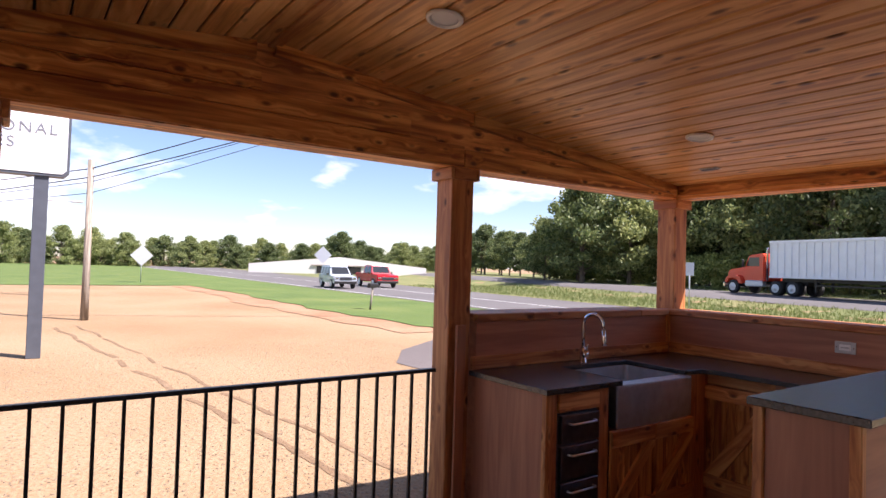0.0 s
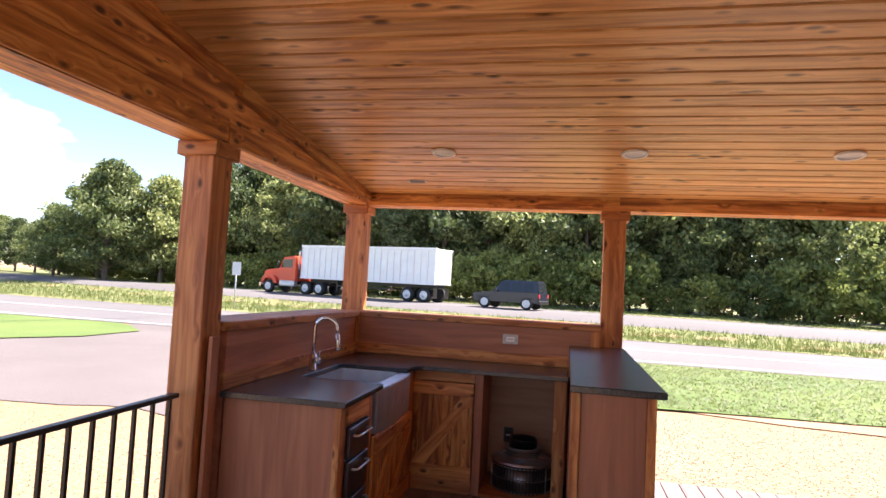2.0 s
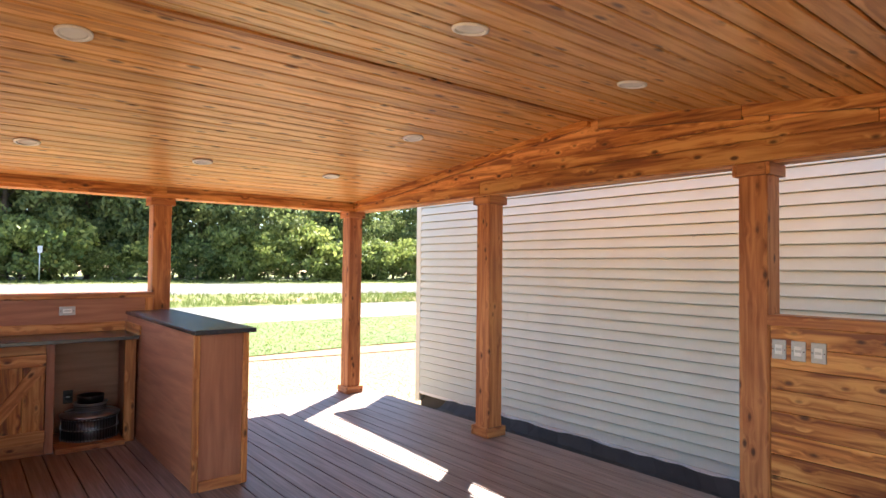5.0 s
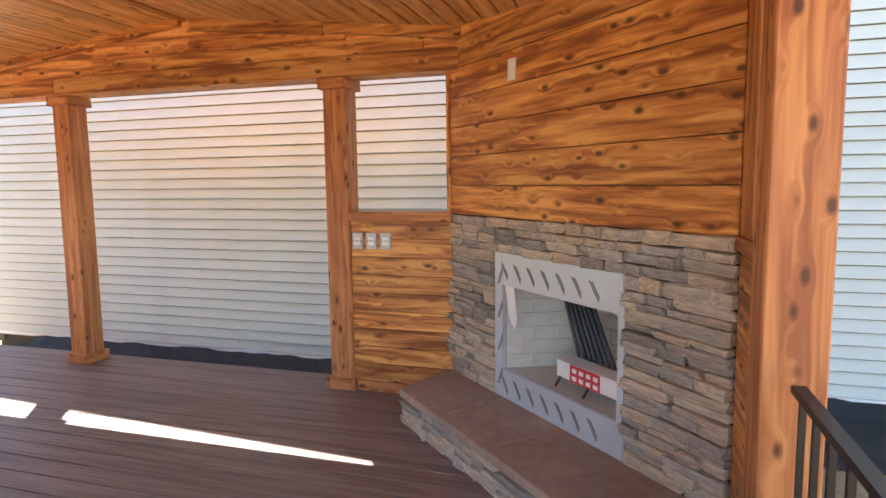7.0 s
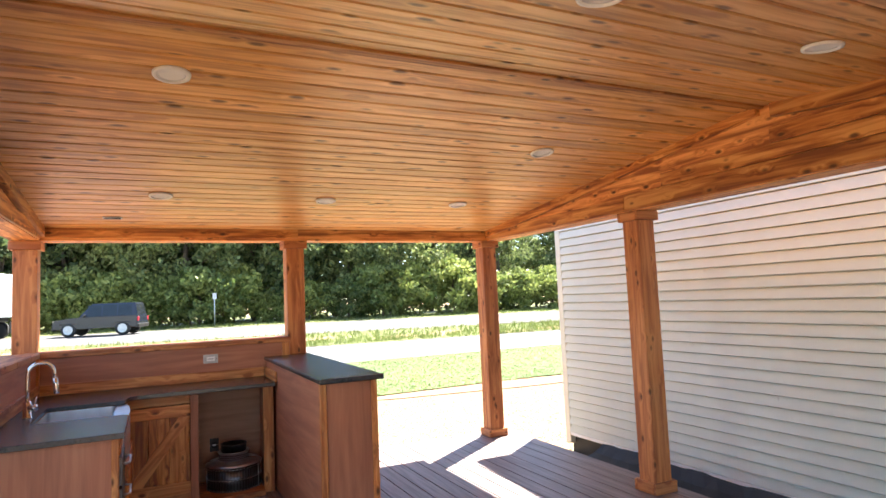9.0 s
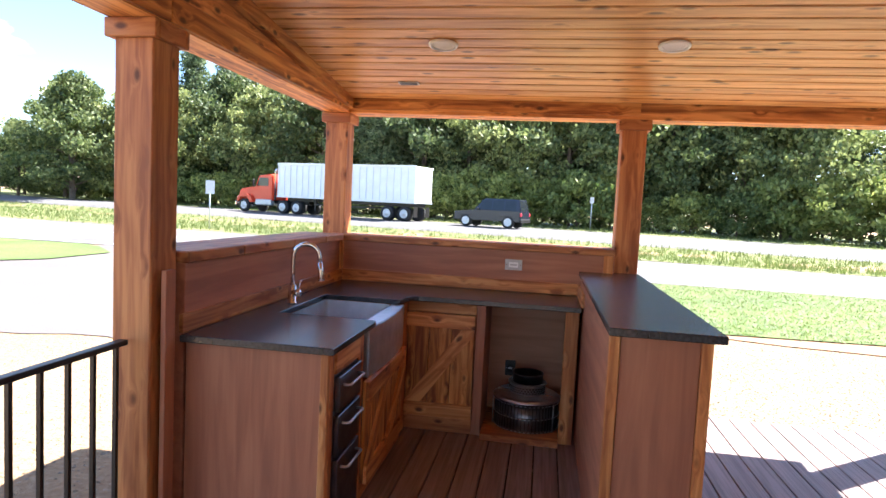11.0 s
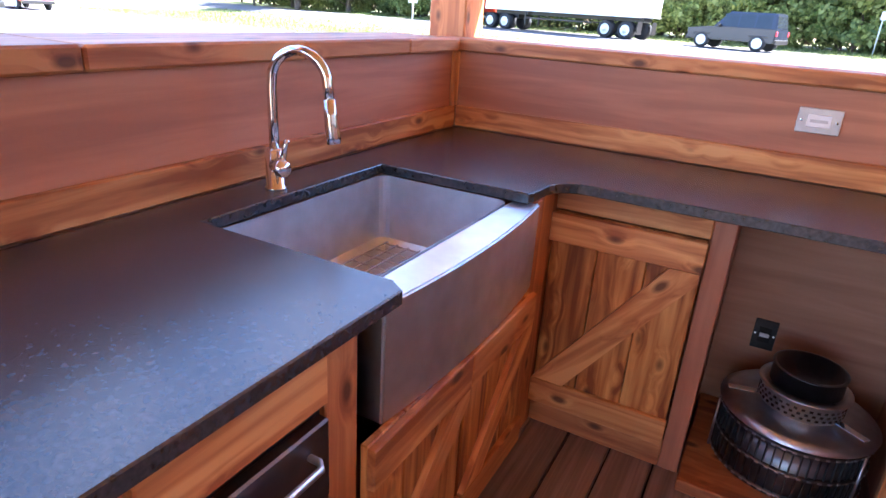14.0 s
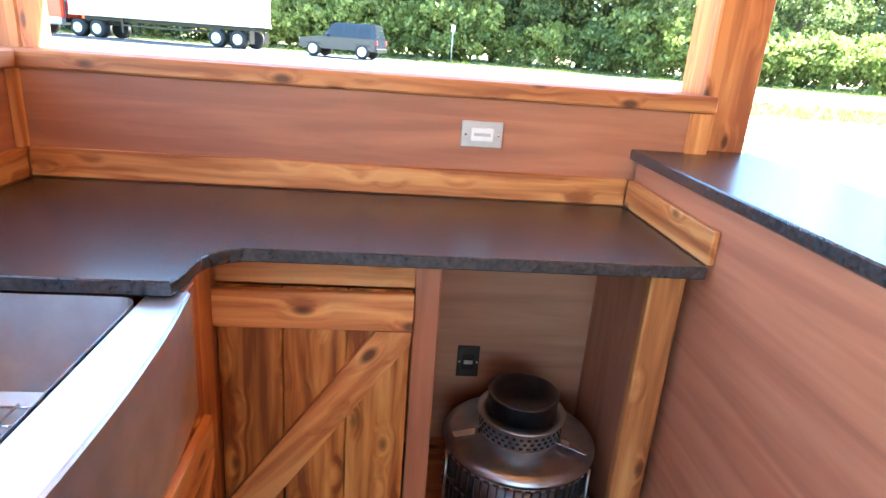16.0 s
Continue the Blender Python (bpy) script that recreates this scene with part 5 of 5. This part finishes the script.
def semi_truck(m):
    """A day-cab tractor with a ribbed box trailer; x forward."""
    p = thing("semi_truck", m, "orange-red semi truck pulling a long white ribbed trailer", "truck")
    block("chassis", (-2.2, -0.45, 0.72), (4.1, 0.45, 0.98), M_BLACK, p, "x", 0.02)
    hood = prism([(2.35, 0.85), (4.35, 0.85), (4.42, 1.0), (4.36, 1.62), (4.2, 1.78), (2.35, 2.02)], "y", -0.82, 0.82)
    bmesh.ops.bevel(hood, geom=[e for e in hood.edges if e.calc_face_angle(0) > 0.5], offset=0.1, segments=2, affect="EDGES")
    part("hood", hood, P_ORANGE, p)
    cabin = prism([(0.75, 0.95), (2.5, 0.95), (2.5, 1.95), (2.12, 2.82), (0.95, 2.95), (0.75, 2.8)], "y", -1.12, 1.12)
    bmesh.ops.bevel(cabin, geom=[e for e in cabin.edges if e.calc_face_angle(0) > 0.3], offset=0.07, segments=2, affect="EDGES")
    part("cab", cabin, P_ORANGE, p)
    part("windscreen", prism([(2.525, 2.0), (2.20, 2.74), (2.16, 2.74), (2.48, 2.0)], "y", -0.95, 0.95), M_GLASSV, p)
    for s in (-1, 1):
        part("side_window", prism([(1.15, 2.02), (2.28, 2.02), (2.03, 2.66), (1.15, 2.66)], "y", s * 1.11, s * 1.132), M_GLASSV, p)
        part("fender", prism([(2.65, 0.75), (2.85, 1.22), (3.2, 1.36), (3.75, 1.36), (4.15, 1.2), (4.3, 0.8), (4.1, 0.8), (3.9, 1.12), (3.2, 1.16), (2.95, 0.75)], "y", s * 0.8, s * 1.16), P_ORANGE, p)
        block("fuel_tank", (0.85, s * 0.95 - 0.25, 0.55), (2.4, s * 0.95 + 0.25, 1.0), M_ALU, p, "x", 0.08)
        block("headlight", (4.2, s * 0.9 - 0.14, 1.0), (4.34, s * 0.9 + 0.14, 1.2), M_CHROME, p, "y", 0.03)
        block("mirror", (2.35, s * 1.35 - 0.1, 1.95), (2.43, s * 1.35 + 0.1, 2.5), M_BLACK, p, "z", 0.02)
        bm = bmesh.new()
        tube(bm, [(0.62, s * 0.95, 1.0), (0.62, s * 0.95, 3.2), (0.52, s * 0.95, 3.35)], 0.075, 10)
        part("exhaust_stack", bm, M_CHROME, p, "", None, True)
        road_wheel(p, 3.52, s * 1.02, 0.5, 0.15, s)
        for x in (-0.3, -1.6):
            road_wheel(p, x, s * 0.95, 0.5, 0.28, s)
        for x in (-9.4, -10.75):
            road_wheel(p, x, s * 0.95, 0.5, 0.28, s)
    block("grille", (4.36, -0.5, 0.95), (4.44, 0.5, 1.6), M_CHROME, p, "z", 0.02)
    block("bumper", (4.3, -1.15, 0.45), (4.5, 1.15, 0.78), M_CHROME, p, "y", 0.04)
    bed = block("trailer_box", (-11.6, -1.22, 1.25), (0.15, 1.22, 3.75), M_TRAILER, p, "x", 0.03, "white ribbed trailer box")
    inv = bed.matrix_basis.inverted()
    for s in (-1, 1):
        for k in range(22):
            x = -11.52 + k * 0.553
            rib = block("rib", (x - 0.04, s * 1.255 - 0.03, 1.35), (x + 0.04, s * 1.255 + 0.03, 3.62), M_TRAILER, bed, "z", 0.008)
            rib.matrix_basis = inv @ rib.matrix_basis
        for z0, z1 in ((1.22, 1.35), (3.62, 3.79)):
            rail = block("side_rail", (-11.62, s * 1.26 - 0.045, z0), (0.17, s * 1.26 + 0.045, z1), M_TRAILER, bed, "x", 0.01)
            rail.matrix_basis = inv @ rail.matrix_basis
        block("side_guard", (-8.3, s * 1.0 - 0.03, 0.75), (-3.2, s * 1.0 + 0.03, 0.85), M_BLACK, p, "x", 0.01)
        block("landing_leg", (-3.1, s * 0.75 - 0.06, 0.35), (-2.96, s * 0.75 + 0.06, 1.2), M_BLACK, p, "z", 0.01)
        block("mudflap", (-11.5, s * 0.9 - 0.28, 0.3), (-11.47, s * 0.9 + 0.28, 1.0), M_BLACK, p, "z", 0.004)
    block("trailer_beam", (-11.5, -0.5, 0.98), (-0.2, 0.5, 1.22), M_BLACK, p, "x", 0.02)
    return p


semi_truck(pose(-19.4, road2(-19.4) + 1.7, terrain(-19.4, road2(-19.4)) + 0.055, 0, 0, 164.4))

# ---- trees ----
def tree_meshes(seed, h, r, pine=False, leaves=5200, low=0.25, size=0.30):
    rs = random.Random(seed)
    bm = bmesh.new()
    tube(bm, [(0, 0, -0.3), (rs.uniform(-0.2, 0.2), 0.1, h * 0.45), (rs.uniform(-0.3, 0.3), 0, h * 0.93)], [0.022 * h, 0.015 * h, 0.003 * h], 8)
    clumps = []
    n = 34 if not pine else 44
    for k in range(n):
        t = low + (1 - low) * (k + rs.random()) / n
        a = k * 2.4 + rs.uniform(-0.5, 0.5)
        if pine:
            reach = r * (1.05 - t) ** 0.7 * rs.uniform(0.5, 1.1)
            rise = 0.1 * reach
        else:
            reach = r * math.sin(math.pi * min(1, 0.15 + 0.85 * (t - low) / (1 - low)) ** 0.8) * rs.uniform(0.45, 1.15) + 0.3
            rise = 0.35 * reach
        z = h * t * 0.95
        e = Vector((math.cos(a) * reach, math.sin(a) * reach, z + rise))
        tube(bm, [(0, 0, z - 0.1 * reach), (e.x * 0.5, e.y * 0.5, z + rise * 0.35), tuple(e)], [0.0065 * h * (1.1 - t), 0.004 * h * (1.1 - t), 0.006], 5)
        clumps.append((e, rs.uniform(0.55, 1.0) * r * (0.36 if pine else 0.42)))
        clumps.append((e * 0.6 + Vector((0, 0, z * 0.4)), r * 0.3))
    trunk = bpy.data.meshes.new("trunk")
    bm.to_mesh(trunk)
    bm.free()
    trunk.materials.append(M_BARK)
    vs, fs = [], []
    for k in range(leaves):
        c, cr = clumps[rs.randrange(len(clumps))]
        d = Vector((rs.gauss(0, 1), rs.gauss(0, 1), rs.gauss(0, 0.62)))
        d = d.normalized() * cr * rs.random() ** 0.45
        d.z *= 0.7
        p = c + d
        u = Vector((rs.gauss(0, 1), rs.gauss(0, 1), rs.gauss(0, 0.6))).normalized()
        w = u.orthogonal().normalized()
        w.rotate(Matrix.Rotation(rs.uniform(0, 6.28), 3, u))
        s = size * rs.uniform(0.55, 1.25)
        q = u.cross(w) * s * (0.55 if not pine else 0.3)
        w = w * s
        i = len(vs)
        vs += [p - w, p + q * 0.9 - w * 0.1, p + w, p - q]
        fs.append((i, i + 1, i + 2, i + 3))
    crown = bpy.data.meshes.new("crown")
    crown.from_pydata([tuple(v) for v in vs], [], fs)
    return trunk, crown


def tree(name, me, m, mat, label):
    t = thing(name, m, label, "tree")
    part_mesh("trunk", me[0], M_BARK, t)
    part_mesh("crown", me[1], mat, t)
    return t


OAKS = [tree_meshes(s, 12.5, 4.2, False, 13000, 0.12, 0.21) for s in (1, 2, 3)]
PINES = [tree_meshes(s, 17.0, 3.4, True, 10000, 0.30, 0.24) for s in (11, 12)]
BUSH = [tree_meshes(s, 3.6, 2.3, False, 5000, 0.02, 0.17) for s in (21, 22)]
for me, mt in [(o, M_LEAF) for o in OAKS] + [(o, M_LEAFP) for o in PINES] + [(o, M_LEAFB) for o in BUSH]:
    me[1].materials.append(mt)
TR = random.Random(77)


def woods_edge(x):
    return road2(x) + 11.5


x = -46.0
while x < 62:
    for row, gap in ((0, 2.0), (1, 6.5), (2, 12.0)):
        xx = x + TR.uniform(-1.4, 1.4)
        y = woods_edge(xx) + gap + TR.uniform(-1.2, 1.2)
        s = TR.uniform(0.8, 1.15) + 0.12 * row
        tall = -0.12 if x < -34 else -0.42 if x > 19 else 0.0
        if row == 2 or TR.random() < 0.15:
            tree("pine_tree", TR.choice(PINES), pose(xx, y, terrain(xx, y), 0, 0, TR.uniform(0, 360)) @ Matrix.Scale((s + tall) * 0.95, 4), M_LEAFP, "tall dark pine tree at the edge of the woods")
        else:
            tree("oak_tree", TR.choice(OAKS), pose(xx, y, terrain(xx, y), 0, 0, TR.uniform(0, 360)) @ Matrix.Scale(s + tall, 4), M_LEAF, "leafy green tree at the edge of the woods")
    x += 4.3
x = -60.0
while x < 60:
    y = woods_edge(x) - 1.2 + TR.uniform(-0.9, 0.9)
    s = TR.uniform(0.6, 1.25)
    tree("shrub", TR.choice(BUSH), pose(x, y, terrain(x, y) - 0.1, 0, 0, TR.uniform(0, 360)) @ Matrix.Scale(s, 4), M_LEAFB, "bright green shrub in front of the woods")
    x += 2.6
# lower wood edge running off to the left, and far tree lines
for k in range(16):
    xx = -50 - k * 4.5 + TR.uniform(-1, 1)
    y = 66 + k * 1.5 + TR.uniform(-2, 2)
    tree("oak_tree", TR.choice(OAKS), pose(xx, y, terrain(xx, y), 0, 0, TR.uniform(0, 360)) @ Matrix.Scale(TR.uniform(0.55, 0.9), 4), M_LEAF, "leafy tree beyond the road")
for xx, y, s in ((-41, 56, 0.95), (-45, 53, 1.02), (-48.5, 57, 1.06), (-52, 60, 0.85), (-56, 58, 0.7), (-38, 60, 1.0), (-60, 63, 0.7)):
    tree("oak_tree", TR.choice(OAKS), pose(xx, y, terrain(xx, y) - 0.6, 0, 0, TR.uniform(0, 360)) @ Matrix.Scale(s, 4), M_LEAF, "tall leafy tree at the end of the woods")
for k in range(46):
    a = radians(52 + k * 1.0 + TR.uniform(-0.4, 0.4))
    dd = TR.uniform(150, 185)
    tree("oak_tree", TR.choice(OAKS), pose(-dd * math.sin(a), dd * math.cos(a), GZ - 2.2, 0, 0, TR.uniform(0, 360)) @ Matrix.Scale(TR.uniform(0.6, 0.9) * (1.2 if 10 < k < 20 else 1), 4), M_LEAF, "distant leafy tree on the horizon")
for k in range(10):
    xx, y = 48 + k * 5 + TR.uniform(-1, 1), 8 + k * 3.5 + TR.uniform(-1, 1)
    tree("oak_tree", TR.choice(OAKS), pose(xx, y, GZ, 0, 0, TR.uniform(0, 360)), M_LEAF, "leafy tree beyond the neighbouring building")

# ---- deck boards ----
# black sheet below the boards paints the shade seen through their gaps
deck = part("deck_floor", prism([(XL - 0.08, YB - 0.15), (XR + 0.09, YB - 0.15), (XR + 0.09, YF + 0.2), (XL - 0.08, YF + 0.2)], "z", -0.20, -0.19), M_DARKFILL)
structure(deck, "grey-brown composite deck boards laid lengthwise over a black shade sheet", "floor")
x = XL - 0.10
while x < XR + 0.09:
    block("deck_board", (x + 0.0035, YB - 0.17, -0.025), (x + 0.1415, YF + 0.215, 0.0), M_DECK, deck, "y", 0.003)
    x += 0.1455
for y in (YB - 0.14, 1.0, 3.0, 4.6, YF + 0.19):
    block("joist", (XL - 0.08, y - 0.02, -0.188), (XR + 0.09, y + 0.02, -0.0265), M_POLE, deck, "x", 0.0)
block("rim_board", (XR + 0.095, YB - 0.15, -0.40), (XR + 0.115, YF + 0.2, -0.03), M_POLE, deck, "y", 0.002)
block("rim_board", (XL - 0.08, YF + 0.191, -0.40), (XR + 0.09, YF + 0.211, -0.03), M_POLE, deck, "x", 0.002)

# ---- loose gravel and grass tufts ----
def scatter(name, mat, n, place, shape, label, category):
    rs = random.Random(len(name) + n)
    vs, fs = [], []
    for _ in range(n):
        x, y = place(rs)
        z = terrain(x, y)
        i = len(vs)
        v, f = shape(rs)
        vs += [(x + a, y + b, z + c) for a, b, c in v]
        fs += [tuple(i + q for q in t) for t in f]
    me = bpy.data.meshes.new(name)
    me.from_pydata(vs, [], fs)
    return tagged(part_mesh(name, me, mat), label, category, "", "stuff")


def pebble(rs):
    s, h, a = rs.uniform(0.008, 0.022), rs.uniform(0.006, 0.018), rs.uniform(0, 6.28)
    v = [(s * math.cos(a + k * 1.2566) * rs.uniform(0.7, 1.1), s * math.sin(a + k * 1.2566) * rs.uniform(0.7, 1.1), 0.0) for k in range(5)] + [(0, 0, h * 0.7)]
    return v, [(k, (k + 1) % 5, 5) for k in range(5)]


def tuft(rs):
    v, f = [], []
    for _ in range(4):
        a, h = rs.uniform(0, 6.28), rs.uniform(0.10, 0.32)
        dx, dy = math.cos(a), math.sin(a)
        i = len(v)
        ox, oy = rs.uniform(-0.08, 0.08), rs.uniform(-0.08, 0.08)
        v += [(ox - dy * 0.015, oy + dx * 0.015, 0.02), (ox + dy * 0.015, oy - dx * 0.015, 0.02), (ox + dx * h * 0.4, oy + dy * h * 0.4, h)]
        f.append((i, i + 1, i + 2))
    return v, f


def low_tuft(rs):
    v, f = tuft(rs)
    return [(a * 0.8, b * 0.8, 0.03 + c * 0.22) for a, b, c in v], f


scatter("gravel", M_PEBBLE, 16000, lambda r: (r.uniform(0.6, 9), 5.9 + 5.4 * r.random() ** 1.4), pebble, "loose pale gravel on the yard", "gravel")
scatter("gravel", M_PEBBLE, 14000, lambda r: (-1.9 - 11 * r.random() ** 1.5, r.uniform(-3, 9)), pebble, "loose pale gravel on the yard", "gravel")
def median_place(r):
    x = r.uniform(-50, 40)
    return x, far_edge(x) + (road2(x) - 3.9 - far_edge(x)) * r.random()
def far_place(r):
    x = r.uniform(-50, 40)
    return x, road2(x) + 4 + 6.5 * r.random()
scatter("grass_tufts", M_BLADE, 12000, median_place, tuft, "uneven tufts of rough median grass", "grass")
scatter("grass_tufts", M_BLADE, 7000, far_place, tuft, "uneven tufts of rough verge grass", "grass")
scatter("grass_tufts", M_BLADE, 15000, lambda r: (-0.4 + 29 * r.random() ** 1.3, r.uniform(11.6, 18.4)), low_tuft, "short mown grass blades on the verge", "grass")
